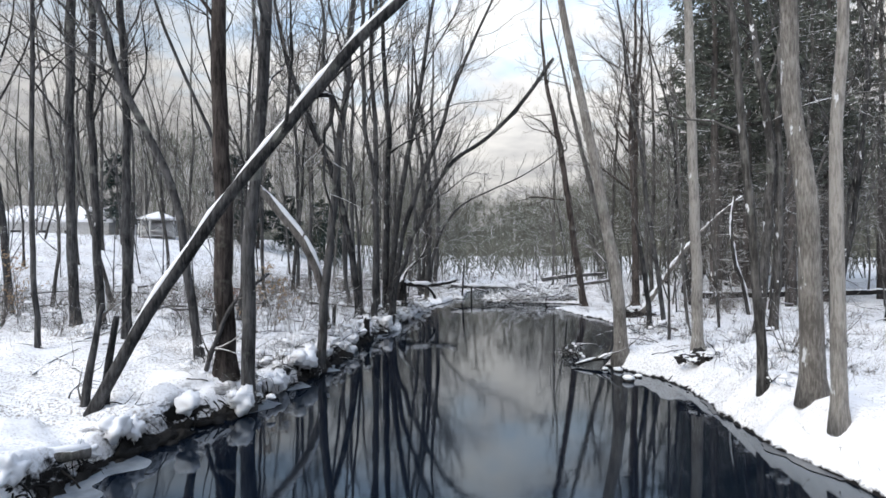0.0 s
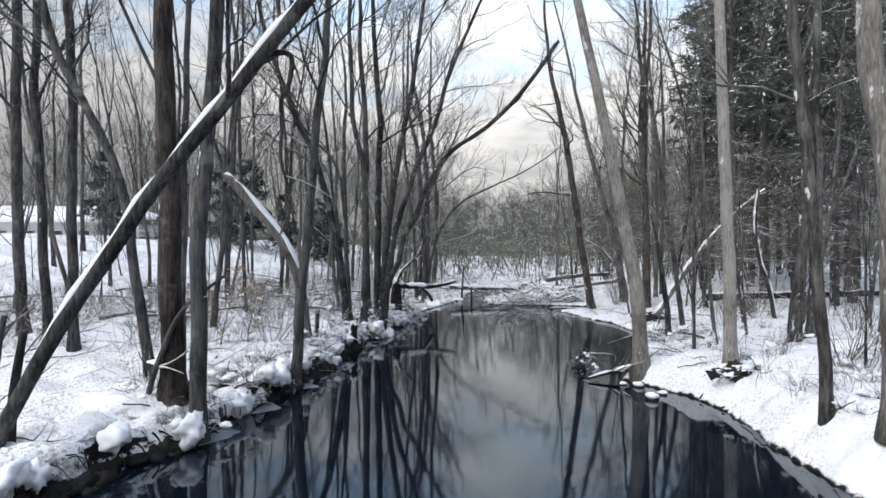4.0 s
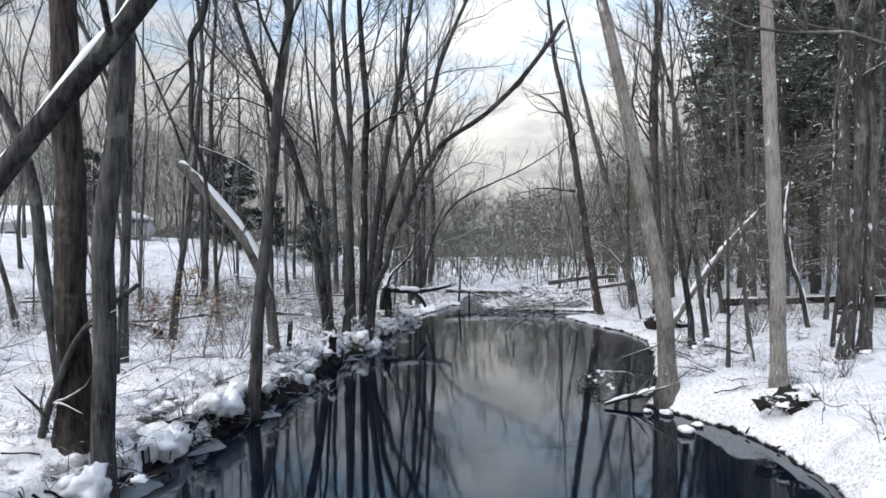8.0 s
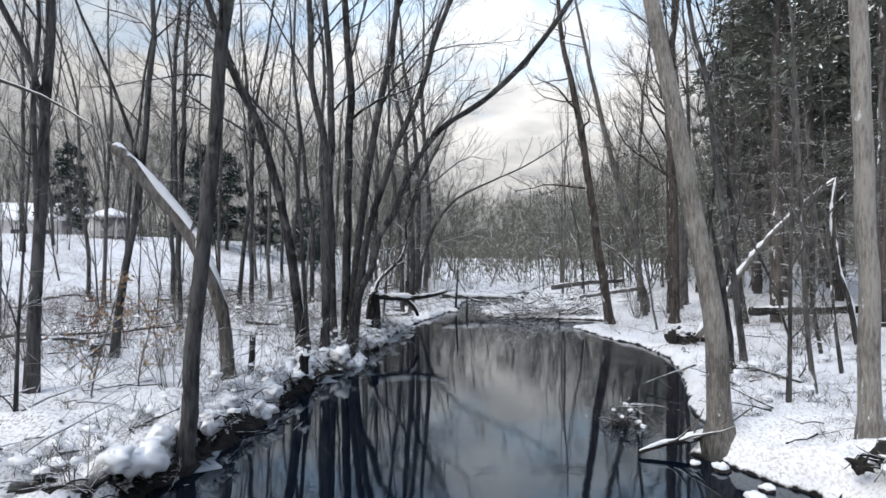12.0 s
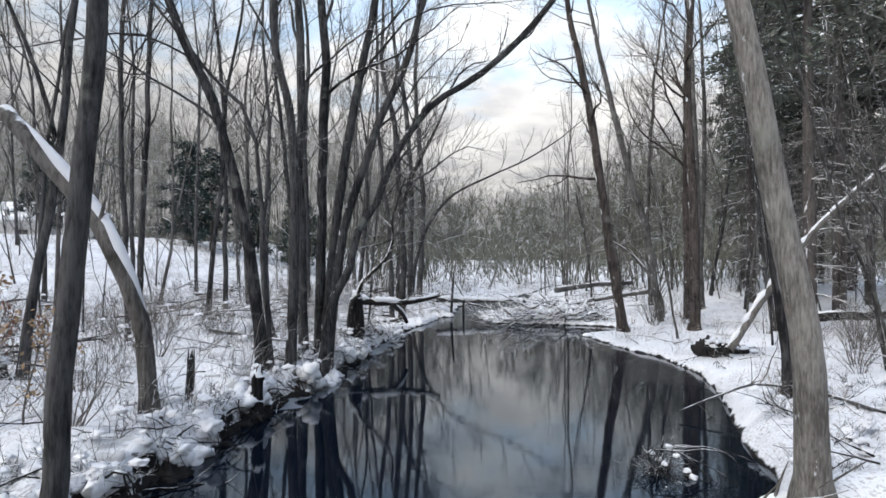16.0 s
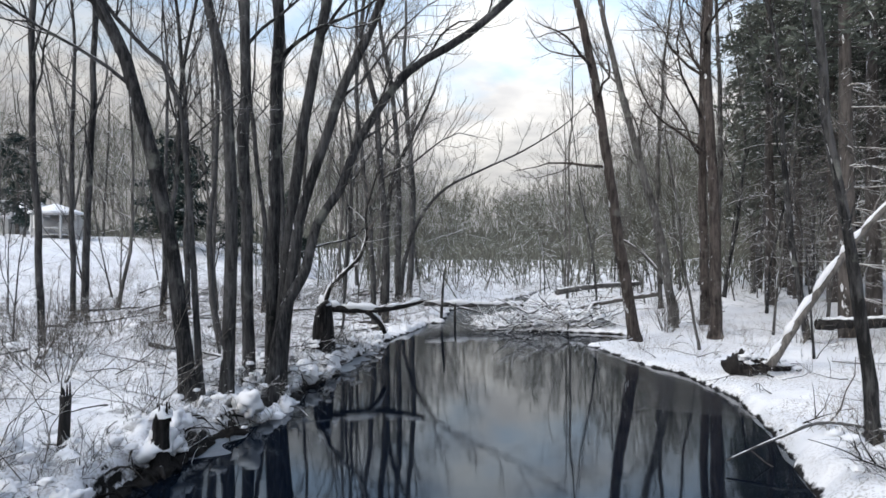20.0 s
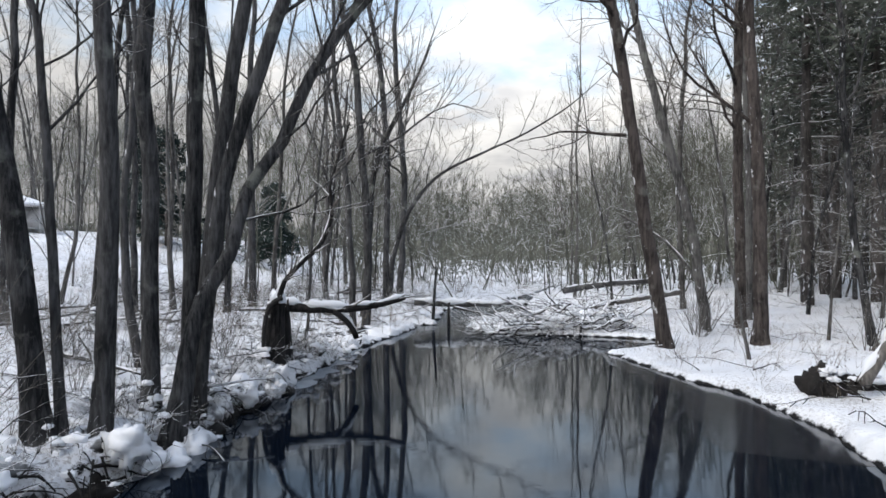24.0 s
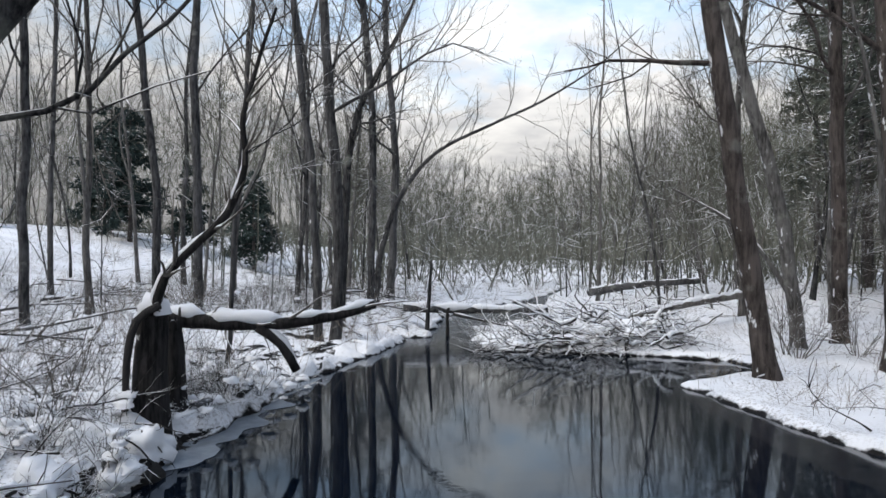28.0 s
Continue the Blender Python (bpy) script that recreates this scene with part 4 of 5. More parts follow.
def plant_pines(count, x0, x1, y0, y1, keep, gap):
    made = tries = 0
    while made < count and tries < 4000:
        tries += 1
        x, y = rng.uniform(x0, x1), rng.uniform(y0, y1)
        if keep(x, y) and min((x - a) ** 2 + (y - b) ** 2 for a, b in taken) > gap * gap:
            plant(PINES[int(rng.integers(3))], x, y, rng.uniform(0.85, 1.1), rng.uniform(0, 360))
            made += 1


for x, y, s, a in ((11.5, 24, 1.0, 10), (13.5, 22, 0.95, 80), (14.5, 27, 1.05, 150), (17, 25, 1.0, 220), (13.6, 31, 0.95, 290), (16, 31, 1.0, 40), (19, 28, 1.05, 110)):
    plant(PINES[int(x + y) % 3], x, y, s, a)
for x, y, s, a in ((16.6, 34.5, 1.0, 15), (18.2, 37, 1.0, 95), (19.6, 40, 1.05, 200), (15.6, 32.5, 0.95, 260)):
    plant(PINES[int(x + y) % 3], x, y, s, a)
plant_pines(16, 10, 27, 19, 46, lambda x, y: x > 0.43 * y + 0.2, 1.5)
for x, y, s, a in ((-14.7, 45, 1.1, 0), (-16.6, 46, 0.85, 70), (-9.0, 47, 0.9, 30), (-18.6, 50, 1.2, 310), (-13.2, 49, 0.8, 140), (-27, 47, 1.1, 200), (-10.5, 52, 0.7, 260), (-12, 56, 0.9, 20)):
    plant(FIRS[0], x, y, s, a)
for m in PINES + FIRS:
    for o in (*m.children_recursive, m):
        bpy.data.objects.remove(o)


# ---- far woods ----
def far_woods():
    """Bare crowns behind crowns: stems, arching limbs and twigs that grow thicker to the eye with distance."""
    r = np.random.default_rng(31)
    w, caps = Wood(), Wood()
    foot, high = [], []
    while len(foot) < 900:
        y = 37 + 95 * r.uniform() ** 1.6
        x = r.uniform(-0.75, 0.85) * y
        if (x < -0.22 * y and y < 56) or (x < -0.12 * y and r.uniform() < 0.4) or left_edge(y) - 0.6 < x < right_edge(y) + 0.6:
            continue
        side = ease((abs(x - 0.11 * y) / y - 0.05) / 0.3)
        foot.append((x, y, ground_z(x, y) - 0.1))
        high.append(r.uniform(2.2, 4.6) + (0.07 + 0.09 * side) * y)
    foot, high = np.array(foot), np.array(high)
    thick = 0.0008 * foot[:, 1]
    n = len(foot)
    lean = np.stack([r.normal(0, 0.1, n) * np.where(r.uniform(0, 1, n) < 0.3, 4.0, 1.0), r.normal(0, 0.05, n), np.ones(n)], axis=1)
    stem = shoots(r, foot, lean / np.linalg.norm(lean, axis=1, keepdims=True), high, 5, 0.1, 0.11)
    w.tubes(stem, thick[:, None] * np.linspace(1.15, 0.3, 6)[None] * r.uniform(0.6, 1.2, (n, 1)), 3)

    def grow(lines, owner, each, lo, hi, n_, size, spread, r0, r1, rise):
        idx = np.repeat(np.arange(len(lines)), each)
        m = lines.shape[1] - 1
        f = r.uniform(lo, hi, len(idx))
        i = np.minimum((f * m).astype(int), m - 1)
        step = lines[idx, i + 1] - lines[idx, i]
        d = step / (np.linalg.norm(step, axis=1, keepdims=True) + 1e-9)
        a = r.uniform(0, 2 * math.pi, len(idx))
        q = np.cross(d, np.stack([np.cos(a), np.sin(a), np.full(len(a), 0.3)], axis=1))
        q /= np.linalg.norm(q, axis=1, keepdims=True) + 1e-9
        s = r.uniform(*spread, len(idx))[:, None]
        o = owner[idx]
        ln = high[o] * r.uniform(*size, len(idx)) * (1.15 - 0.6 * f)
        out = shoots(r, lines[idx, i] + step * (f * m - i)[:, None], d * np.cos(s) + q * np.sin(s), ln, n_, rise, 0.16)
        w.tubes(out, thick[o][:, None] * np.linspace(r0, r1, n_ + 1)[None], 3)
        return out, o

    limb, o1 = grow(stem, np.arange(n), 8, 0.25, 0.97, 3, (0.2, 0.40), (0.5, 1.15), 0.45, 0.22, 0.12)
    spray, o2 = grow(limb, o1, 4, 0.2, 1.0, 2, (0.08, 0.2), (0.4, 0.9), 0.25, 0.16, 0.2)
    grow(spray, o2, 1, 0.2, 0.9, 2, (0.05, 0.12), (0.4, 0.9), 0.2, 0.13, 0.1)
    m = 800
    py = 44 + 80 * r.uniform(0, 1, m) ** 1.4
    px = r.uniform(-0.5, 0.7, m) * py
    wet = np.array([left_edge(b) - 0.8 < a < right_edge(b) + 0.8 for a, b in zip(px, py)])
    px, py = px[~wet], py[~wet]
    base = np.stack([px, py, [ground_z(a, b) - 0.1 for a, b in zip(px, py)]], axis=1)
    for _ in range(4):
        way = np.stack([r.normal(0, 0.7, len(px)), r.normal(0, 0.4, len(px)), np.ones(len(px))], axis=1)
        sprout = shoots(r, base, way / np.linalg.norm(way, axis=1, keepdims=True), r.uniform(0.8, 3.4, len(px)), 4, -0.1, 0.32)
        w.tubes(sprout, (0.0005 * py)[:, None] * np.linspace(1, 0.4, 5)[None], 3)
    low = (foot[o1, 1] < 80) & (limb[:, 2, 2] < foot[o1, 2] + 0.6 * high[o1]) & (r.uniform(0, 1, len(o1)) < 0.3)
    caps.tubes(limb[low][:, :3] + np.array((0, 0, 1)) * (0.35 * thick[o1[low]])[:, None, None], thick[o1[low]][:, None] * np.array((0.2, 0.32, 0.12))[None], 4)
    tagged(new("far_woods", w.mesh("far_woods", BARK["far_twig"])), "distant bare grey-brown woods with specks of snow", "woods", kind="stuff")
    tagged(new("branch_snow", caps.mesh("branch_snow", SNOW)), "thin lines of snow lying on distant branches", "snow", kind="stuff")


far_woods()


def far_backdrop():
    """The last line of woods, too far off to tell trees apart."""
    verts, faces, n = [], [], 1500
    for i in range(n + 1):
        a = radians(-75 + 150 * i / n)
        x, y = 170 * math.sin(a), 170 * math.cos(a)
        h = 8.0 + 3.0 * wob(i * 0.02, 2) + 2.5 * wob(i * 0.11, 5) + 8.0 * abs(wob(i * 0.77, 9)) ** 1.3
        verts += [(x, y, -1), (x, y, h)]
    faces = [(2 * i, 2 * i + 2, 2 * i + 3, 2 * i + 1) for i in range(n)]
    me = bpy.data.meshes.new("backdrop")
    me.from_pydata(verts, [], faces)
    me.materials.append(FARWOOD)
    tagged(new("backdrop", me), "hazy line of far bare woods", "backdrop", kind="structure")


far_backdrop()


# ---- logs, stumps and branches ----
def stick(wood, ctrl, r0, r1, sides=8, step=0.15, seed=0):
    line = spline(ctrl, step)
    line[1:-1] += np.array([(wob(i * 0.35, seed), wob(i * 0.35, seed + 3), wob(i * 0.35, seed + 6)) for i in range(1, len(line) - 1)]) * (r0 * 0.25)
    rad = np.linspace(r0, r1, len(line)) * np.array([1 + 0.12 * wob(i * 0.8, seed + 9) for i in range(len(line))])
    wood.tube(line, rad, sides)
    return line, rad


def log(name, ctrl, r0, r1, mat, label, category="log", seed=0, snow=0.9, puff=0.7, twig=0):
    """A fallen log or branch with snow along its top and a few broken side twigs."""
    rng_ = np.random.default_rng(seed + 40)
    o = np.array(ctrl[0], float)
    top = thing(name, *o, label, category)
    w = Wood()
    line, rad = stick(w, [tuple(np.array(c) - o) for c in ctrl], r0, r1, 10, 0.15, seed)
    part("stem", w.mesh("stem", mat), top)
    for _ in range(twig):
        i = int(rng_.integers(2, len(line) - 1))
        tw = Wood()
        d = unit(line[i] - line[i - 1])
        sub = shoot(rng_, line[i], side_way(rng_, d, 0.8), rng_.uniform(0.3, 0.9), 4, 0.1, 0.15)
        tw.tube(sub, np.linspace(min(rad[i] * 0.6, 0.02), 0.004, 5), 4, False)
        part("side_twig", tw.mesh("side_twig", BARK["twig"]), top)
    if snow:
        snow_on(line, rad, top, rng_, snow, puff)
    return top


log("hooked_branch", [(-1.86, 7.5, 4.47), (-1.65, 7.58, 4.59), (-1.5, 7.6, 4.58), (-1.475, 7.6, 4.44), (-1.52, 7.6, 4.22), (-1.59, 7.6, 4.08), (-1.585, 7.6, 3.8), (-1.6, 7.6, 3.45), (-1.5, 7.6, 3.1), (-1.46, 7.62, 2.72)], 0.035, 0.012, BARK["dark"], "dark snapped branch hooking down from a leaning trunk", "branch", 30, 0.35, 0.6, 8)
log("fallen_log", [(0.4, 29.4, 0.62), (1.6, 29.5, 0.56), (2.8, 29.5, 0.55), (3.9, 29.6, 0.55)], 0.10, 0.07, BARK["dark"], "dark fallen log across the creek with snow on top", "log", 1, 1.0, 1.25, 5)
log("fallen_branch", [(1.6, 29.1, 0.5), (2.3, 29.0, 0.35), (3.0, 28.8, 0.22)], 0.04, 0.02, BARK["dark"], "thin dark branch under the fallen log", "branch", 2, 0.6)
log("broken_post", [(0.97, 29.0, 0.0), (1.03, 29.0, 0.9), (1.08, 29.0, 1.75)], 0.06, 0.03, BARK["dark"], "thin dark broken snag beside the water", "snag", 3, 0, 0, 3)
log("broken_post", [(1.46, 29.0, -0.1), (1.45, 29.0, 0.4), (1.48, 29.0, 0.66)], 0.05, 0.035, BARK["wet"], "short black broken stub standing in water", "snag", 4, 0)
log("snow_log", [(-1.75, 21.9, 1.22), (-0.92, 22.0, 1.14), (-0.12, 22.1, 1.16), (0.56, 22.2, 1.33)], 0.10, 0.05, BARK["wet"], "dark log propped on a stump with thick snow", "log", 5, 1.0, 1.1, 6)
log("fallen_branch", [(-0.7, 22.0, 1.1), (-0.45, 22.05, 0.9), (-0.3, 22.1, 0.6)], 0.06, 0.05, BARK["wet"], "dark forked branch holding up a log", "branch", 6, 0.3)


def stump(x, y, z0, z1, r0, r1, label, cap=True, seed=0, lean=0.03):
    """A broken stump: flared foot, splintered top, a cap of snow."""
    r = np.random.default_rng(seed)
    top = thing("broken_stump", x, y, z0, label, "stump")
    h = z1 - z0
    w = Wood()
    zz = np.linspace(0, h, 12)
    w.tube([(lean * q + 0.02 * wob(q * 3, seed), 0.02 * wob(q * 3, seed + 4), q) for q in zz], r1 + (r0 - r1) * np.exp(-zz / (0.3 * h)) + 0.008 * np.array([wob(q * 6, seed + 8) for q in zz]), 14)
    part("body", w.mesh("body", BARK["wet"]), top)
    for k in range(7):
        a = k * 0.9 + r.uniform(0, 0.4)
        w = Wood()
        b = (lean * h + r1 * 0.75 * math.cos(a), r1 * 0.75 * math.sin(a), h - 0.1)
        w.tube([b, (b[0] * 1.02, b[1] * 1.02, h + r.uniform(0.02, 0.14))], (r1 * 0.3, 0.006), 5)
        part("splinter", w.mesh("splinter", BARK["wet"]), top)
    for k in range(5):
        a = k * 1.26 + r.uniform(0, 0.5)
        w = Wood()
        w.tube(shoot(r, (r0 * 0.6 * math.cos(a), r0 * 0.6 * math.sin(a), 0.12), (math.cos(a), math.sin(a), -0.25), r0 * 1.4, 4, -0.3, 0.1), np.linspace(r0 * 0.3, 0.015, 5), 6)
        part("root", w.mesh("root", BARK["wet"]), top)
    if cap:
        w = Wood()
        mound(w, r, lean * h, 0, h - 0.02, r1 * 1.15, r1 * 1.1, r1 * 1.1, seed + 3)
        part("snow_cap", w.mesh("snow_cap", SNOW), top, "soft white snow")



log("curved_branch", [(-1.5, 21.35, 1.3), (-1.38, 21.3, 1.66), (-1.06, 21.3, 2.0), (-0.78, 21.3, 2.28), (-0.6, 21.3, 2.75), (-0.62, 21.3, 3.2), (-0.5, 21.3, 3.7), (-0.3, 21.3, 4.3)], 0.048, 0.014, BARK["wet"], "curved dark branch with snow rising from a stump", "branch", 9, 0.7, 0.8, 28)
log("curved_branch", [(-1.4, 21.25, 1.4), (-1.6, 21.2, 1.25), (-1.68, 21.2, 0.9), (-1.7, 21.2, 0.4)], 0.04, 0.03, BARK["wet"], "bent dark branch hanging down to the snow", "branch", 10, 0.2, 0.5)
log("fallen_log", [(10.2, 23.2, 0.62), (13, 23.4, 0.66), (16, 23.6, 0.7), (19.5, 24.0, 0.75)], 0.14, 0.11, BARK["wet"], "dark fallen log in the snow under pines", "log", 11, 0.8, 0.5)
log("snapped_limb", [(9.05, 17.6, 4.15), (8.95, 17.6, 3.3), (9.05, 17.6, 2.2), (9.3, 17.6, 1.45), (9.5, 17.6, ground_z(9.5, 17.6) - 0.05)], 0.035, 0.06, BARK["snowy"], "snapped upright limb plastered with snow", "branch", 31, 0.8, 0.9, 7)
log("leaning_log", [(6.85, 19.5, 0.35), (7.6, 19.5, 1.5), (8.46, 19.5, 2.66), (9.4, 19.5, 3.6), (10.3, 19.5, 4.35)], 0.085, 0.05, BARK["lean"], "leaning dead log with a stripe of snow", "log", 12, 0.9, 0.8, 9)
log("fallen_branch", [(4.1, 15.6, 0.10), (4.85, 15.8, 0.3), (5.45, 15.9, 0.42), (5.8, 15.0, 0.5), (6.2, 14.0, 0.42)], 0.012, 0.03, BARK["dark"], "bare dark branch lying from bank to water", "branch", 13, 0.3, 0.6, 8)
log("snow_log", [(-6.2, 4.9, 0.46), (-5.0, 5.5, 0.4), (-4.4, 5.9, 0.34), (-3.92, 6.3, 0.28)], 0.10, 0.07, BARK["lean"], "short dark log under thick snow", "log", 14, 1.0, 1.1)
log("broken_snag", [(-4.85, 7.6, 0.1), (-4.72, 7.6, 1.0), (-4.56, 7.6, 1.8)], 0.07, 0.03, BARK["dark"], "slim broken snag beside a leaning tree", "snag", 15, 0, 0, 3)
log("broken_snag", [(-4.6, 7.7, 0.1), (-4.55, 7.7, 0.9), (-4.43, 7.7, 1.62)], 0.06, 0.04, BARK["dark"], "slim broken snag beside a leaning tree", "snag", 16, 0, 0, 3)
log("curved_branch", [(-3.85, 9.1, 0.45), (-3.6, 9.0, 1.1), (-3.3, 9.0, 1.7), (-2.75, 9.0, 2.15)], 0.045, 0.02, BARK["dark"], "curved dark branch with snow beside a trunk", "branch", 17, 0.5, 0.6, 6)
log("snow_branch", [(2.85, 12.2, 0.05), (3.2, 12.3, 0.12), (3.5, 12.3, 0.17), (3.9, 12.35, 0.26)], 0.025, 0.05, BARK["wet"], "crooked wet branch with snow at a trunk's foot", "branch", 19, 1.0, 1.3, 9)
log("snow_log", [(3.9, 27.2, 0.26), (5.2, 27.9, 0.5), (6.8, 28.8, 0.72), (8.9, 30.1, 0.88)], 0.05, 0.10, BARK["lean"], "long fallen trunk thick with snow", "log", 20, 0.95, 0.8, 14)
log("fallen_log", [(5.8, 33.0, 0.75), (7.5, 33.5, 0.95), (9.6, 34.0, 1.05)], 0.13, 0.10, BARK["dark"], "dark fallen trunk behind the brush pile", "log", 21, 0.6, 0.5, 12)
log("bent_sapling", [(8.35, 27.0, 0.1), (8.3, 27.0, 0.8), (7.9, 27.0, 1.6), (7.1, 27.0, 2.5), (5.9, 27.0, 3.2)], 0.06, 0.02, BARK["grey"], "bent sapling bowed over with snow", "sapling", 22, 0.7, 0.7, 14)


def mound(wood, rng_, x, y, z, rx, ry, rz, seed, lumpy=1.0):
    """A lumpy half-buried lump."""
    m, rings, o = 13, 5, wood.n
    pts = [(x, y, z + rz)]
    for i in range(1, rings + 1):
        el = math.pi / 2 * (1 - i / rings) - 0.25 * (i == rings)
        for j in range(m):
            a = 2 * math.pi * j / m
            q = (math.cos(a) * math.cos(el), math.sin(a) * math.cos(el))
            k = 1 + lumpy * 0.45 * wob(q[0] * 1.4 + seed, q[1] * 1.4, el + seed) + lumpy * 0.3 * wob(q[0] * 3.5 + seed, q[1] * 3.5, el * 3)
            pts.append((x + rx * k * q[0], y + ry * k * q[1], z + rz * math.sin(el) * k))
    wood.v.append(np.array(pts))
    wood.f += [(o, o + 1 + j, o + 1 + (j + 1) % m) for j in range(m)]
    for i in range(rings - 1):
        for j in range(m):
            a, b = o + 1 + i * m + j, o + 1 + i * m + (j + 1) % m
            wood.f.append((a, a + m, b + m, b))
    wood.n += len(pts)


def blob(wood, c, size, seed, lump=0.22):
    """A closed rounded lump with soft uneven bulges."""
    m, rings, o = 20, 12, wood.n
    pts = [(c[0], c[1], c[2] + size[2])]
    for i in range(1, rings):
        el = math.pi * (0.5 - i / rings)
        for j in range(m):
            a = 2 * math.pi * j / m
            d = (math.cos(a) * math.cos(el), math.sin(a) * math.cos(el), math.sin(el))
            k = 1 + lump * 1.4 * wob(d[0] * 1.1 + seed, d[1] * 1.1, d[2] * 1.1) + lump * 0.8 * wob(d[0] * 2.8, d[1] * 2.8 + seed, d[2] * 2.8) + lump * 0.45 * wob(d[0] * 6, d[1] * 6, d[2] * 6 + seed)
            pts.append((c[0] + size[0] * k * d[0], c[1] + size[1] * k * d[1], c[2] + size[2] * k * d[2]))
    pts.append((c[0], c[1], c[2] - size[2]))
    wood.v.append(np.array(pts))
    wood.f += [(o, o + 1 + j, o + 1 + (j + 1) % m) for j in range(m)]
    last = o + len(pts) - 1
    for i in range(rings - 2):
        for j in range(m):
            a, b = o + 1 + i * m + j, o + 1 + i * m + (j + 1) % m
            wood.f.append((a, a + m, b + m, b))
    wood.f += [(last - m + (j + 1) % m, last - m + j, last) for j in range(m)]
    wood.n += len(pts)


def root_clump(x, y, sx, sy, h, seed):
    r = np.random.default_rng(seed)
    top = thing("root_clump", x, y, ground_z(x, y) - 0.05, "dark clump of roots and soil capped with snow", "clump")
    for k in range(9):
        w = Wood()
        q = r.uniform(0.25, 0.5)
        blob(w, (r.normal(0, sx * 0.45), r.normal(0, sy * 0.4), h * r.uniform(0.1, 0.6)), (sx * q, sy * q * 1.1, h * q), seed + k * 3.3, 0.55)
        part("clod", w.mesh("clod", ROCK), top)
    for _ in range(14):
        a = r.uniform(0, 6.28)
        w = Wood()
        w.tube(shoot(r, (math.cos(a) * sx * 0.5, math.sin(a) * sy * 0.5, h * r.uniform(0.3, 0.7)), (math.cos(a), math.sin(a), 0.2), r.uniform(0.15, 0.45), 4, -0.2, 0.3), (0.014, 0.012, 0.009, 0.006, 0.004), 4, False)
        part("root", w.mesh("root", BARK["wet"]), top)
    for k in range(7):
        w = Wood()
        q = r.uniform(0.12, 0.3)
        blob(w, (r.normal(0, sx * 0.4), r.normal(-0.05, sy * 0.35), h * r.uniform(0.65, 1.0)), (sx * q * 1.3, sy * q * 1.2, h * q * 0.5), seed + k * 2.1, 0.5)
        part("snow_cap", w.mesh("snow_cap", SNOW), top, "soft white snow")


root_clump(6.55, 19.7, 0.3, 0.28, 0.42, 1)
root_clump(7.2, 19.9, 0.3, 0.25, 0.28, 2)
root_clump(4.85, 10.7, 0.3, 0.26, 0.26, 3)
stump(-1.58, 21.4, -0.05, 1.36, 0.26, 0.14, "tall dark broken stump with snow on top", True, 7)
stump(-1.43, 21.75, 0.0, 1.2, 0.13, 0.085, "slim dark broken stump at the bank", False, 8, -0.06)
stump(-2.12, 15.5, 0.0, 0.68, 0.13, 0.085, "short black stump with a snow cap", True, 18, 0.08)
stump(-2.95, 15.2, 0.2, 0.95, 0.07, 0.05, "short dark stub standing in snow", False, 19, 0.05)
stump(-5.9, 15.6, 0.5, 0.85, 0.12, 0.09, "low dark stump in the snow", True, 20, 0.0)


def fallen_twig(x, y, turn, ln, seed):
    """A thin bare branch lying on the snow or hanging over the edge."""
    r = np.random.default_rng(seed + 300)
    z = max(ground_z(x, y), 0.0) + 0.05
    top = thing("fallen_twig", x, y, z, "thin dark bare twig fallen across the snowy bank", "twig", "fallen twigs")
    line = shoot(r, (0, 0, 0), (math.cos(turn), math.sin(turn), 0.25), ln, 9, -0.15, 0.16)
    w = Wood()
    w.tube(line, np.linspace(0.012, 0.004, 10), 5)
    part("stem", w.mesh("stem", BARK["wet"]), top)
    for k in range(3):
        i = int(r.integers(2, 8))
        w = Wood()
        w.tube(shoot(r, line[i], side_way(r, unit(line[i + 1] - line[i]), 0.7), ln * r.uniform(0.2, 0.5), 5, 0.0, 0.15), np.linspace(0.007, 0.0025, 6), 4)
        part("side_twig", w.mesh("side_twig", BARK["wet"]), top)


for k in range(46):
    r_ = np.random.default_rng(k + 500)
    ty = (7.5 + 16 * r_.uniform()) if k < 30 else (8 + 13.5 * r_.uniform())
    tx = left_edge(ty) - r_.uniform(-0.1, 1.4) if k < 30 else right_edge(ty) + r_.uniform(-0.1, 1.2)
    fallen_twig(tx, ty, r_.uniform(0, 6.28), r_.uniform(0.5, 1.4), k)


def shrub(x, y, seed):
    """A leafless many-stemmed bush."""
    r = np.random.default_rng(seed)
    top = thing("shrub", x, y, ground_z(x, y) - 0.05, "leafless grey-brown shrub with many thin stems", "shrub", "shrubs")
    tw = Wood()
    for k in range(11):
        a = r.uniform(0, 6.28)
        line = shoot(r, (0.08 * math.cos(a), 0.08 * math.sin(a), 0), (0.55 * math.cos(a), 0.55 * math.sin(a), 1), r.uniform(0.7, 1.5), 6, 0.1, 0.14)
        rad = np.linspace(0.009, 0.003, 7)
        w = Wood()
        w.tube(line, rad, 4)
        boughs(r, w, tw, line, rad, 0.2, 0.7)
        part("stem", w.mesh("stem", BARK["twig"]), top)
    tagged(part("crown", tw.mesh("crown", BARK["twig"]), top), kind="stuff")
    return top


FIRST = [shrub(-4.6, 17.6, 3), shrub(6.2, 10.2, 4), shrub(-6.5, 20.5, 5)]
r_ = np.random.default_rng(77)
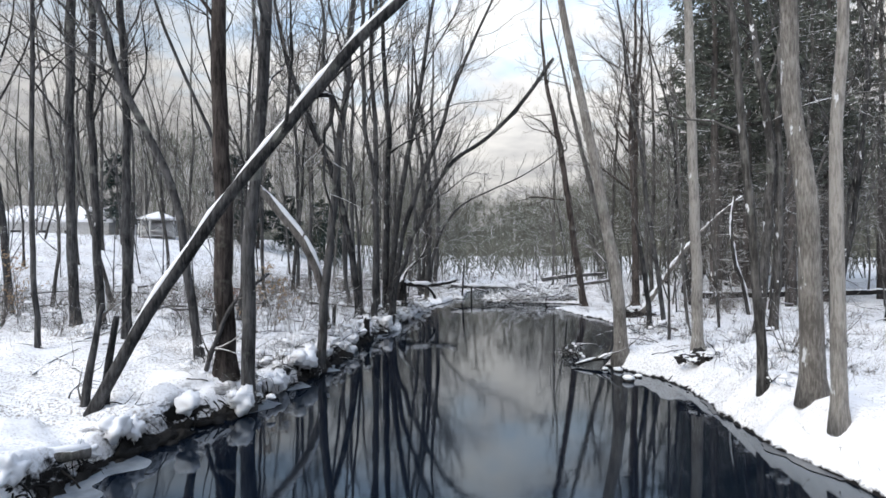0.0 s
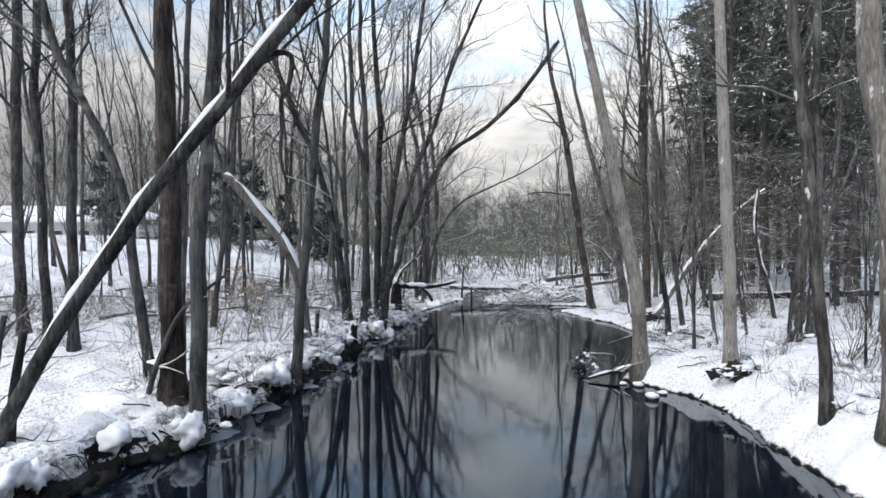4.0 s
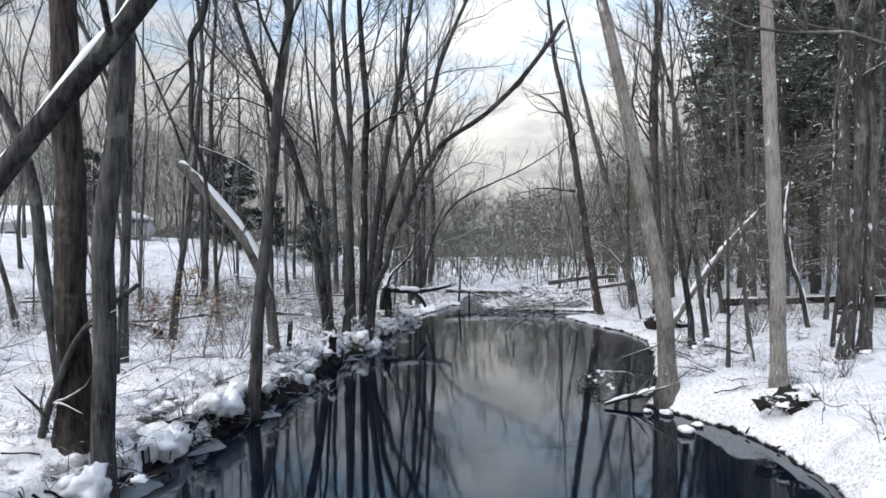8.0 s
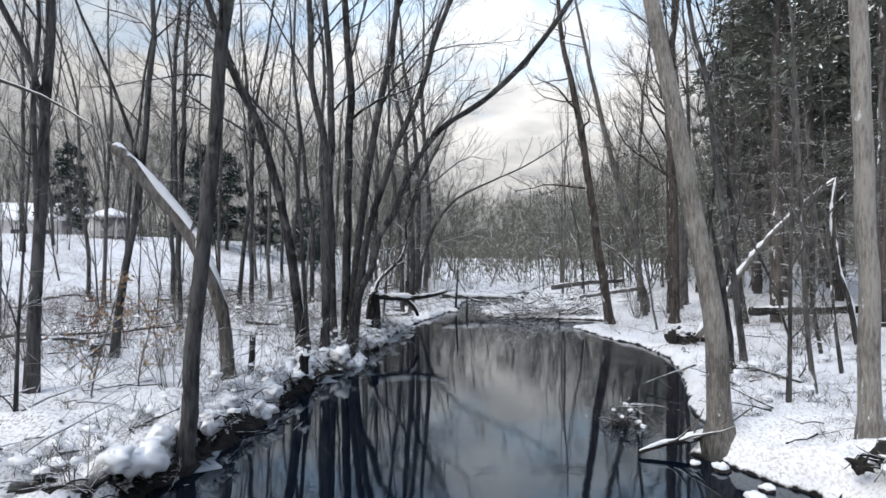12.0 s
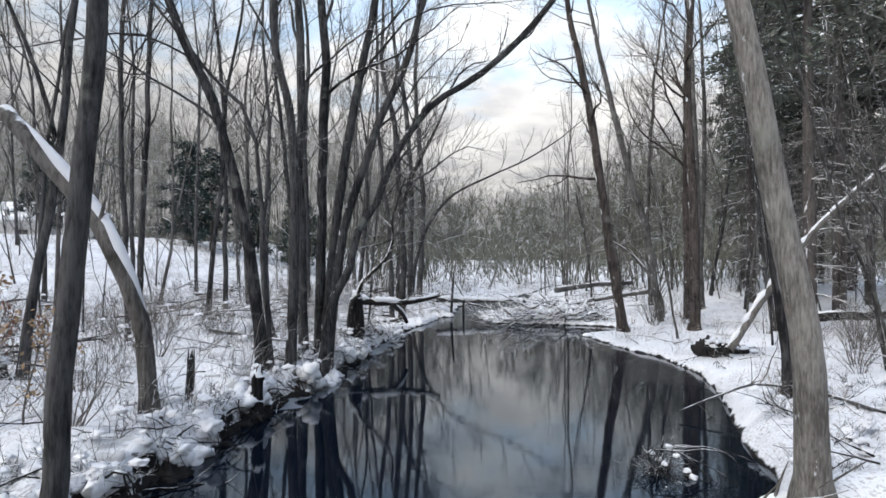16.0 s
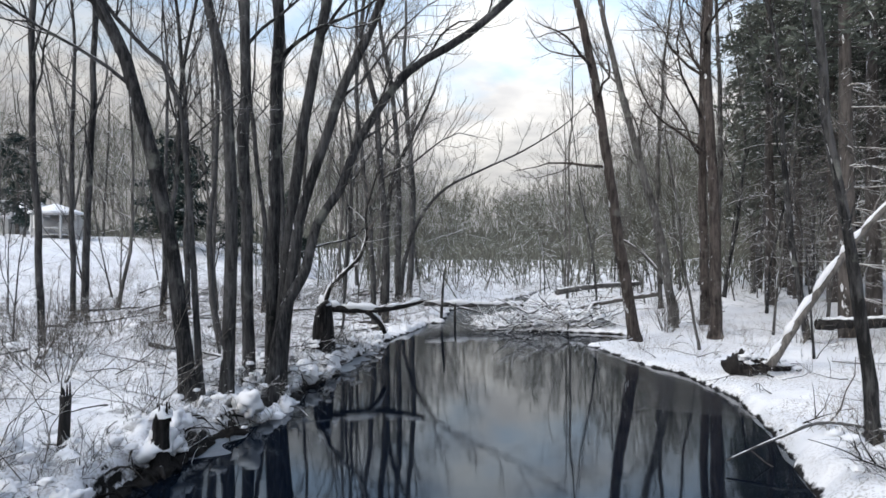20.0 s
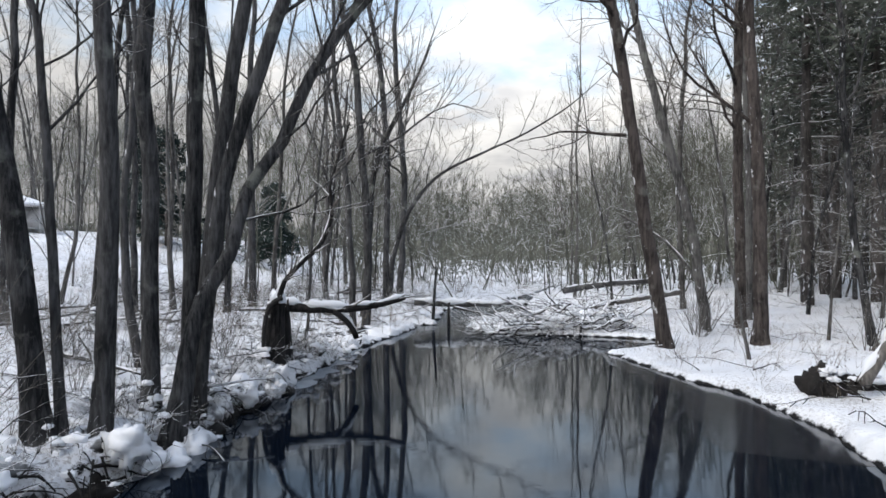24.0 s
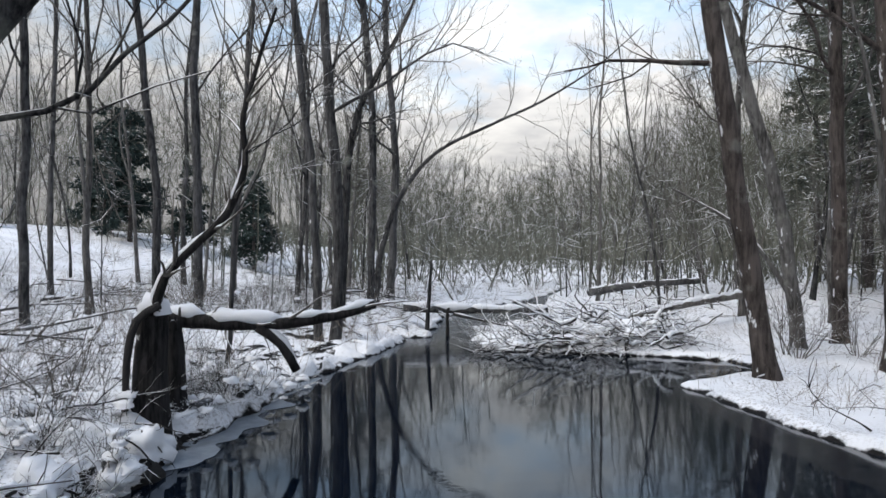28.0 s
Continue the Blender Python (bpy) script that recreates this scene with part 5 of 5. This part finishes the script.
for k in range(46):
    if k < 32:
        sy = r_.uniform(12, 34)
        sx = left_edge(sy) - r_.uniform(0.8, 11)
    else:
        sy = r_.uniform(7, 26)
        sx = right_edge(sy) + r_.uniform(1.0, 6)
    copy_thing(FIRST[k % 3], pose(sx, sy, ground_z(sx, sy) - 0.05, 0, 0, r_.uniform(0, 360)) @ Matrix.Scale(r_.uniform(0.6, 1.1), 4))
for k in range(36):
    by = r_.uniform(16, 38)
    bx = left_edge(by) - r_.uniform(1.5, 13)
    a, ln = r_.normal(0.2, 0.5), r_.uniform(1.0, 3.2)
    dx, dy = math.cos(a) * ln / 2, math.sin(a) * ln / 2
    z0, z1 = ground_z(bx - dx, by - dy), ground_z(bx + dx, by + dy)
    log("fallen_branch", [(bx - dx, by - dy, z0 + 0.05), (bx, by, max((z0 + z1) / 2, ground_z(bx, by)) + r_.uniform(0.08, 0.3)), (bx + dx, by + dy, z1 + r_.uniform(0.05, 0.5))],
        r_.uniform(0.025, 0.06), 0.015, BARK["dark"], "fallen dark branch lying on the snowy slope", "branch", 200 + k, 0.6, 0.8, 6)


def brush_pile():
    """A tangle of snowy branches piled where the stream narrows."""
    r = np.random.default_rng(61)
    top = thing("brush_pile", 4.0, 27.2, 0, "tangled pile of fallen branches under snow", "brush pile")
    for k in range(5):
        w = Wood()
        mound(w, r, -1.2 + 0.75 * k, 0.5 + 0.2 * k, -0.1, 0.75, 0.8, 0.25 + 0.08 * k, k + 0.5, 1.2)
        part("silt", w.mesh("silt", MUD), top, "black wet silt and matted twigs")
    for k in range(135):
        u = r.uniform() ** 0.75
        x, y = -2.0 + 4.2 * u, -0.75 + r.uniform() ** 1.4 * (1.0 + 2.8 * u)
        a = math.pi + r.normal(0.35, 0.5)
        ln = r.uniform(0.5, 2.0)
        z = 0.05 + (0.08 + 0.55 * min(1, u * 1.5)) * r.uniform() ** 0.8 * min(1.0, 0.35 + (y + 0.75) * 0.8)
        d = np.array((math.cos(a), math.sin(a) * 0.6, r.normal(-0.16, 0.16)))
        line = shoot(r, np.array((x, y, z)) - d * ln / 2, d, ln, 9, 0.0, 0.22)
        line[:, 0] = np.maximum(line[:, 0], -2.15)
        line[:, 2] = np.maximum(line[:, 2], 0.03)
        line[1:-1] += r.normal(0, 0.025, (8, 3))
        rad = np.linspace(0.010 + 0.032 * r.uniform() ** 3, 0.006, 10)
        w = Wood()
        w.tube(line, rad, 5)
        part("branch", w.mesh("branch", BARK["wet"] if z < 0.16 else BARK["snowy"]), top)
        if z > 0.12:
            snow_on(line, rad * 1.1 + 0.006, top, r, 0.6, 1.1)
    w = Wood()
    for k in range(1000):
        u = r.uniform()
        x, y = -2.1 + 4.6 * u, r.uniform(-0.9, 2.6)
        w.tube(shoot(r, (x, y, r.uniform(0, 0.15 + 0.35 * u)), (r.normal(0, 1), r.normal(0, 0.6), r.uniform(-0.2, 0.7)), r.uniform(0.3, 0.9), 4, 0.0, 0.25), np.linspace(0.008, 0.003, 5), 3, False)
    tagged(part("twig_tangle", w.mesh("twig_tangle", BARK["snowy"]), top), kind="stuff")
    w = Wood()
    for k in range(290):
        u = r.uniform()
        q = r.uniform(0.04, 0.17)
        v = r.uniform(-0.35, 2.4)
        mound(w, r, -1.8 + 4.0 * u, v, (0.1 + 0.42 * min(1, u * 1.5)) * r.uniform(0.5, 1) * min(1, 0.4 + (v + 0.7) * 0.7), q * 1.5, q, q * 0.5, r.uniform(0, 99))
    tagged(part("snow_cover", w.mesh("snow_cover", SNOW), top, "soft white snow"), kind="stuff")


brush_pile()


def water_twigs():
    """A drooping clump of thin twigs over the water, holding lumps of snow."""
    r = np.random.default_rng(71)
    top = thing("twig_clump", 2.98, 13.5, 0.0, "clump of thin twigs in the water with snow lumps", "twigs")
    w = Wood()
    n = 70
    way = np.stack([r.normal(0, 0.8, n), r.normal(0, 0.8, n), np.full(n, 1.0)], axis=1)
    stem = shoots(r, r.normal(0, 0.07, (n, 3)) * (1, 1, 0) + (0, 0, -0.08), way / np.linalg.norm(way, axis=1, keepdims=True), r.uniform(0.25, 0.55, n), 5, -0.5, 0.2)
    w.tubes(stem, np.full((n, 1), 0.006) * np.linspace(1, 0.4, 6)[None], 3)
    side, rs = offshoots(r, stem, np.full((n, 6), 0.005), 9.0, 2, 0.0, 0.25, least=0.05, cap=0.004)
    w.tubes(side, rs, 3)
    reach = shoots(r, np.tile((0.1, 0, 0.25), (9, 1)), np.stack([r.choice((-1, 1, 1), 9), r.normal(0, 0.4, 9), r.uniform(0, 0.5, 9)], axis=1), r.uniform(0.4, 1.2, 9), 6, -0.5, 0.15)
    w.tubes(reach, np.full((9, 1), 0.009) * np.linspace(1, 0.35, 7)[None], 3)
    tagged(part("twig_tangle", w.mesh("twig_tangle", BARK["wet"]), top), kind="stuff")
    for k in range(16):
        w = Wood()
        q = r.uniform(0.02, 0.045)
        mound(w, r, *(stem[int(r.integers(n)), 4] * (0.8, 0.8, 1) + (0.03, 0, 0)), q * 1.2, q, q * 0.9, k)
        part("snow_lump", w.mesh("snow_lump", SNOW), top, "soft white snow")


water_twigs()


# ---- brush, weeds and snow clumps ----
def weeds(name, count, place, seed, mat, tall, label, kind_="stuff"):
    r = np.random.default_rng(seed)
    w = Wood()
    made = 0
    while made < count:
        cx, cy = place(r)
        wide = r.uniform(0.1, 0.35)
        for _ in range(int(r.integers(3, 9))):
            x, y = cx + r.normal(0, wide), cy + r.normal(0, wide)
            made += 1
            if left_edge(y) - 0.1 < x < right_edge(y) + 0.1:
                continue
            n = int(r.integers(1, 4))
            h = r.uniform(*tall) * r.uniform(0.5, 1.05, n)
            way = np.stack([r.normal(0, 0.38, n), r.normal(0, 0.38, n), np.ones(n)], axis=1)
            at = np.array((x, y, ground_z(x, y) - 0.04)) + r.normal(0, 0.05, (n, 3)) * (1, 1, 0)
            line = shoots(r, at, way / np.linalg.norm(way, axis=1, keepdims=True), h, 4, -0.05, 0.2)
            w.tubes(line, (0.0014 + 0.003 * h)[:, None] * np.linspace(1, 0.4, 5)[None], 3)
            side, rs = offshoots(r, line, np.full((n, 5), 0.004), 4.0, 2, 0.2, 0.2, 0.25, spread=(0.3, 0.9), size=(0.25, 0.55), least=0.03, cap=0.003, slim=0.0018)
            w.tubes(side, rs, 3)
    tagged(new(name, w.mesh(name, mat)), label, "brush", kind=kind_)


def left_place(y0, y1, d0, d1):
    def pick(r):
        y = r.uniform(y0, y1)
        return left_edge(y) - d0 - (d1 - d0) * r.uniform() ** 1.4, y
    return pick


def right_place(y0, y1, d0, d1):
    def pick(r):
        y = r.uniform(y0, y1)
        return right_edge(y) + d0 + (d1 - d0) * r.uniform() ** 1.4, y
    return pick


weeds("brush", 360, left_place(11, 26, 1.6, 9), 81, BARK["weed"], (0.25, 0.95), "thin brown brush and dead weeds in snow")
weeds("brush", 110, left_place(12, 21, 0.3, 4.5), 82, BARK["twig"], (0.6, 2.0), "tall thin grey shrub stems in snow")
weeds("brush", 500, left_place(22, 44, 0.2, 9), 83, BARK["weed"], (0.4, 1.3), "thin brown brush in the far snow")
weeds("brush", 200, right_place(7, 16, 0.7, 6), 84, BARK["weed"], (0.15, 0.7), "thin brown weeds poking through snow")
weeds("brush", 420, right_place(16, 32, 0.5, 7), 85, BARK["weed"], (0.2, 0.8), "thin brown weeds poking through snow")
weeds("brush", 700, lambda r: (r.uniform(-20, 26), r.uniform(33, 60)), 86, BARK["far_twig"], (0.5, 1.9), "tangled grey thicket at the end of the creek")


weeds("brush", 800, lambda r: (r.uniform(-26, -7), r.uniform(14, 48)), 87, BARK["weed"], (0.3, 1.1), "thin brown brush on the snowy rise")


weeds("grass_tufts", 420, right_place(6, 26, 0.4, 6), 88, BARK["weed"], (0.06, 0.24), "short dead grass poking through snow")
weeds("grass_tufts", 420, left_place(6, 26, 0.4, 6), 89, BARK["weed"], (0.06, 0.24), "short dead grass poking through snow")


def snow_pillow(y, d, size, seed):
    """Snow draped over the lip of the left bank."""
    r = np.random.default_rng(seed + 800)
    x = left_edge(y) - d
    z = max(0.02, ground_z(x - 0.15, y))
    top = thing("snow_pillow", x, y, z, "rounded pillow of snow draped over the bank", "snow", "snow pillows on the bank")
    w = Wood()
    for k in range(int(r.integers(2, 5))):
        q = size * r.uniform(0.55, 1.0)
        blob(w, (r.normal(0.04, 0.4 * size), (k - 1.5) * 0.7 * size, -0.3 * size - 0.05 * k), (q * 0.9, q * r.uniform(0.9, 1.5), q * r.uniform(0.65, 1.1)), r.uniform(0, 99), 0.55)
    part("mass", w.mesh("mass", SNOW), top)


for k in range(24):
    r_ = np.random.default_rng(k + 640)
    snow_pillow(4.8 + 17 * (k + r_.uniform(0, 0.9)) / 24, r_.uniform(0.0, 0.2), r_.uniform(0.11, 0.21), k)


def capped_stone(x, y, size, seed):
    top = thing("stone", x, y, 0, "dark wet stone in the water with a snow cap", "stone")
    w = Wood()
    blob(w, (0, 0, 0), (size, size * 0.9, size * 0.7), seed, 0.3)
    part("rock", w.mesh("rock", ROCK), top)
    w = Wood()
    blob(w, (0, 0, size * 0.6), (size * 0.95, size * 0.85, size * 0.42), seed + 5, 0.3)
    part("snow_cap", w.mesh("snow_cap", SNOW), top, "soft white snow")


for x, y, q, k in ((3.57, 10.9, 0.11, 1), (3.64, 11.75, 0.09, 2), (3.85, 11.2, 0.07, 3), (3.4, 11.9, 0.06, 4)):
    capped_stone(x, y, q, k)


def bank_roots(y0, y1, count, seed):
    """Black roots, clods and snapped stems that hang from the left bank into the water."""
    r = np.random.default_rng(seed)
    y = r.uniform(y0, y1, count)
    y = y[np.array([wob(v * 1.1, 17.0) for v in y]) > -0.12]
    edge = np.array([left_edge(v) for v in y])
    n = len(y)
    start = np.stack([edge - r.uniform(0.0, 0.3, n), y, r.uniform(0.04, 0.36, n)], axis=1)
    way = np.stack([r.uniform(0.1, 1.2, n), r.normal(0, 0.8, n), r.normal(0.1, 0.45, n)], axis=1)
    line = shoots(r, start, way / np.linalg.norm(way, axis=1, keepdims=True), r.uniform(0.15, 0.6, n), 5, -0.9, 0.22)
    w = Wood()
    rad = 0.004 + 0.016 * r.uniform(0, 1, n) ** 2.5
    w.tubes(line, rad[:, None] * np.linspace(1, 0.4, 6)[None], 4)
    for _ in range(int(count * 0.3)):
        v, q = r.uniform(y0, y1), r.uniform(0.05, 0.2)
        mound(w, r, left_edge(v) - r.uniform(-0.06, 0.2), v, -0.04, q, q * r.uniform(0.8, 1.6), q * r.uniform(0.5, 1.0), r.uniform(0, 99), 1.8)
    tagged(new("bank_roots", w.mesh("bank_roots", MUD)), "black wet roots and clods at the waterline", "soil", kind="stuff")


bank_roots(4, 21.5, 800, 93)


def snowy_scrub(name, place, count, seed, tall, label):
    """Low tangles of dark twigs that hold tufts of snow."""
    r = np.random.default_rng(seed)
    w, caps = Wood(), Wood()
    for _ in range(count):
        x, y = place(r)
        z = max(0.0, ground_z(x, y)) - 0.03
        n = int(r.integers(9, 20))
        way = np.stack([r.normal(0, 0.75, n), r.normal(0, 0.75, n), np.full(n, 0.8)], axis=1)
        h = r.uniform(*tall) * r.uniform(0.5, 1.1, n)
        stem = shoots(r, np.array((x, y, z)) + r.normal(0, 0.09, (n, 3)) * (1, 1, 0), way / np.linalg.norm(way, axis=1, keepdims=True), h, 4, -0.25, 0.22)
        w.tubes(stem, np.full((n, 1), 0.0055) * np.linspace(1, 0.4, 5)[None], 3)
        side, rs = offshoots(r, stem, np.full((n, 5), 0.005), 7.0, 2, 0.1, 0.25, least=0.06, cap=0.004, slim=0.0022)
        w.tubes(side, rs, 3)
        for k in range(int(r.integers(1, 5))):
            i, q = int(r.integers(n)), r.uniform(0.025, 0.075)
            mound(caps, r, *stem[i, 3], q * 1.3, q, q * 0.7, r.uniform(0, 99), 1.5)
    tagged(new(name, w.mesh(name, BARK["snowy"])), label, "brush", kind="stuff")
    tagged(new("brush_snow", caps.mesh("brush_snow", SNOW)), "tufts of snow caught in low brush", "snow", kind="stuff")


snowy_scrub("low_scrub", left_place(8.5, 24, 0.0, 1.2), 110, 95, (0.25, 0.7), "dark snow-caught scrub along the creek bank")
snowy_scrub("low_scrub", right_place(8, 16, 0.55, 3.6), 70, 96, (0.15, 0.5), "dark snow-caught scrub along the creek bank")
snowy_scrub("low_scrub", left_place(12, 38, 2.0, 14), 190, 97, (0.4, 1.3), "snow-caught scrub on the wooded slope")


def dropped_sticks(count, seed):
    """Thin fallen sticks lying about on the slope."""
    r = np.random.default_rng(seed)
    w, caps = Wood(), Wood()
    a = r.uniform(0, math.pi, count)
    ln = 0.3 + 1.6 * r.uniform(0, 1, count) ** 2
    y = r.uniform(9, 46, count)
    x = np.array([left_edge(v) - 0.5 - 17 * r.uniform() ** 1.3 if i % 4 else right_edge(v) + 0.8 + 12 * r.uniform() for i, v in enumerate(y)])
    z = np.array([ground_z(p, q) for p, q in zip(x, y)]) + r.uniform(0.0, 0.12, count)
    way = np.stack([np.cos(a), np.sin(a), r.normal(0.04, 0.12, count)], axis=1)
    line = shoots(r, np.stack([x, y, z], axis=1), way, ln, 5, 0.0, 0.12)
    rad = (0.006 + 0.012 * r.uniform(0, 1, count) ** 2)[:, None] * np.linspace(1, 0.4, 6)[None]
    w.tubes(line, rad, 4)
    side, rs = offshoots(r, line, rad, 2.4, 3, 0.1, 0.2, cap=0.008)
    w.tubes(side, rs, 3)
    pick = r.uniform(0, 1, count) < 0.5
    caps.tubes(line[pick] + np.array((0, 0, 0.014)), rad[pick] * np.array((0.4, 1.1, 1.3, 1.2, 0.9, 0.3)), 4)
    tagged(new("fallen_sticks", w.mesh("fallen_sticks", BARK["twig"])), "thin fallen sticks scattered over the snow", "sticks", kind="stuff")
    tagged(new("stick_snow", caps.mesh("stick_snow", SNOW)), "thin snow lying on fallen sticks", "snow", kind="stuff")


dropped_sticks(1100, 98)


def leafy_sapling(x, y, h, count, seed, mat, label):
    """A small beech that keeps its dead leaves."""
    r = np.random.default_rng(seed)
    top = thing("leafy_sapling", x, y, ground_z(x, y) - 0.05, label, "sapling")
    w, leaf = Wood(), Wood()
    stem = shoot(r, (0, 0, 0), (r.normal(0, 0.1), 0, 1), h, 7, 0.1, 0.08)
    rad = np.linspace(0.014, 0.004, 8)
    w.tube(stem, rad, 5)
    part("stem", w.mesh("stem", BARK["twig"]), top)
    tw = Wood()
    side, rs = offshoots(r, stem[None], rad[None], 9.0, 4, 0.1, 0.2, 0.1, size=(0.3, 0.6))
    tw.tubes(side, rs, 3)
    tagged(part("crown", tw.mesh("crown", BARK["twig"]), top), kind="stuff")
    i, j = r.integers(0, len(side), count), r.integers(1, 5, count)
    at = side[i, j] + r.normal(0, 0.03, (count, 3))
    way = r.normal(0, 1, (count, 3)) * (1, 1, 0.5) + (0, 0, -0.6)
    way /= np.linalg.norm(way, axis=1, keepdims=True)
    q = np.cross(way, r.normal(0, 1, (count, 3)))
    q *= 0.018 / (np.linalg.norm(q, axis=1, keepdims=True) + 1e-9)
    sl = r.uniform(0.05, 0.09, (count, 1))
    leaf.blades(np.stack([at, at + way * sl * 0.5 - q, at + way * sl, at + way * sl * 0.5 + q], axis=1))
    tagged(part("leaves", leaf.mesh("leaves", mat, False), top, "curled dead leaves"), kind="stuff")


TAN = plain("tan_dead_leaf", (0.26, 0.17, 0.10), (0.45, 0.32, 0.20), 9, 0.8, 0.1)
RUST = plain("rust_dead_leaf", (0.17, 0.075, 0.05), (0.30, 0.15, 0.10), 9, 0.8, 0.1)
leafy_sapling(-4.4, 13.0, 1.7, 170, 1, TAN, "small beech sapling holding tan dead leaves")
leafy_sapling(-4.0, 13.5, 1.3, 110, 2, TAN, "small beech sapling holding tan dead leaves")
leafy_sapling(-9.9, 13.2, 1.8, 200, 3, TAN, "small beech sapling holding tan dead leaves")
leafy_sapling(-6.5, 16.7, 1.0, 150, 4, RUST, "low sapling holding rust-brown dead leaves")
leafy_sapling(-6.1, 16.9, 0.8, 90, 5, RUST, "low sapling holding rust-brown dead leaves")


# ---- houses on the rise ----
def gazebo(x, y):
    z = ground_z(x, y) - 0.05
    top = thing("gazebo", x, y, z, "small pale octagonal gazebo with a snowy roof", "gazebo")
    n, r0 = 8, 1.15
    for i in range(n):
        a, b = 2 * math.pi * i / n, 2 * math.pi * (i + 1) / n
        w = Wood()
        w.tube([(r0 * math.cos(a), r0 * math.sin(a), 0), (r0 * math.cos(a), r0 * math.sin(a), 1.5)], (0.06, 0.06), 6)
        part("post", w.mesh("post", CREAM), top)
        for h in (0.25, 0.62, 1.42):
            w = Wood()
            w.tube([(r0 * math.cos(a), r0 * math.sin(a), h), (r0 * math.cos(b), r0 * math.sin(b), h)], (0.04, 0.04), 4)
            part("rail", w.mesh("rail", CREAM), top)
        if i in (1, 2, 3):
            w = Wood()
            w.tube([(r0 * math.cos(a), r0 * math.sin(a), 0.75), (r0 * math.cos(b), r0 * math.sin(b), 0.75)], (0.7, 0.7), 4)
            part("panel", w.mesh("panel", CREAM), top)
    w = Wood()
    w.tube([(0, 0, 1.45), (0, 0, 1.55), (0, 0, 1.8), (0, 0, 2.05)], (1.4, 1.4, 0.75, 0.05), 8)
    part("roof", w.mesh("roof", SNOW, False), top, "snow-covered roof")


def house(x, y, turn, sx, sy, h):
    z = ground_z(x, y) - 0.3
    top = thing("house", x, y, z, "pale house with a low snow-covered roof", "house")
    top.rotation_euler = (0, 0, radians(turn))

    def box(name, x0, x1, y0, y1, z0, z1, mat, parent, label=""):
        bm = bmesh.new()
        bmesh.ops.create_cube(bm, size=1, matrix=Matrix.Translation(((x0 + x1) / 2, (y0 + y1) / 2, (z0 + z1) / 2)) @ Matrix.Diagonal((x1 - x0, y1 - y0, z1 - z0, 1)))
        bmesh.ops.bevel(bm, geom=bm.edges[:], offset=0.02, segments=1, affect="EDGES")
        me = bpy.data.meshes.new(name)
        bm.to_mesh(me)
        bm.free()
        me.materials.append(mat)
        return part(name, me, parent, label)

    body = box("wall", -sx, sx, -sy, sy, 0, h, CREAM, top)
    for i in range(4):
        cx = -sx + (i + 0.5) * sx / 2
        win = box("window", cx - 0.45, cx + 0.45, -sy - 0.04, -sy + 0.05, h - 1.7, h - 0.6, CREAM, top)
        box("pane", cx - 0.38, cx + 0.38, -sy - 0.06, -sy - 0.03, h - 1.63, h - 0.67, SLATE, win)
    w = Wood()
    for s in (1, -1):
        o = [(-sx - 0.5, s * (sy + 0.5), h), (sx + 0.5, s * (sy + 0.5), h), (sx + 0.5, 0, h + 1.3), (-sx - 0.5, 0, h + 1.3)]
        w.poly(o if s < 0 else o[::-1])
        w.poly([(a, b, c + 0.25) for a, b, c in (o if s < 0 else o[::-1])])
    for s in (-1, 1):
        w.poly([(s * (sx + 0.5), -sy - 0.5, h), (s * (sx + 0.5), sy + 0.5, h), (s * (sx + 0.5), sy + 0.5, h + 0.25), (s * (sx + 0.5), 0, h + 1.55), (s * (sx + 0.5), -sy - 0.5, h + 0.25)])
        w.poly([(-sx - 0.5, s * (sy + 0.5), h), (sx + 0.5, s * (sy + 0.5), h), (sx + 0.5, s * (sy + 0.5), h + 0.25), (-sx - 0.5, s * (sy + 0.5), h + 0.25)])
    part("roof", w.mesh("roof", SNOW, False), top, "snow-covered roof")


gazebo(-21.1, 42)
house(-32.5, 50, 10, 4.0, 3.2, 1.6)
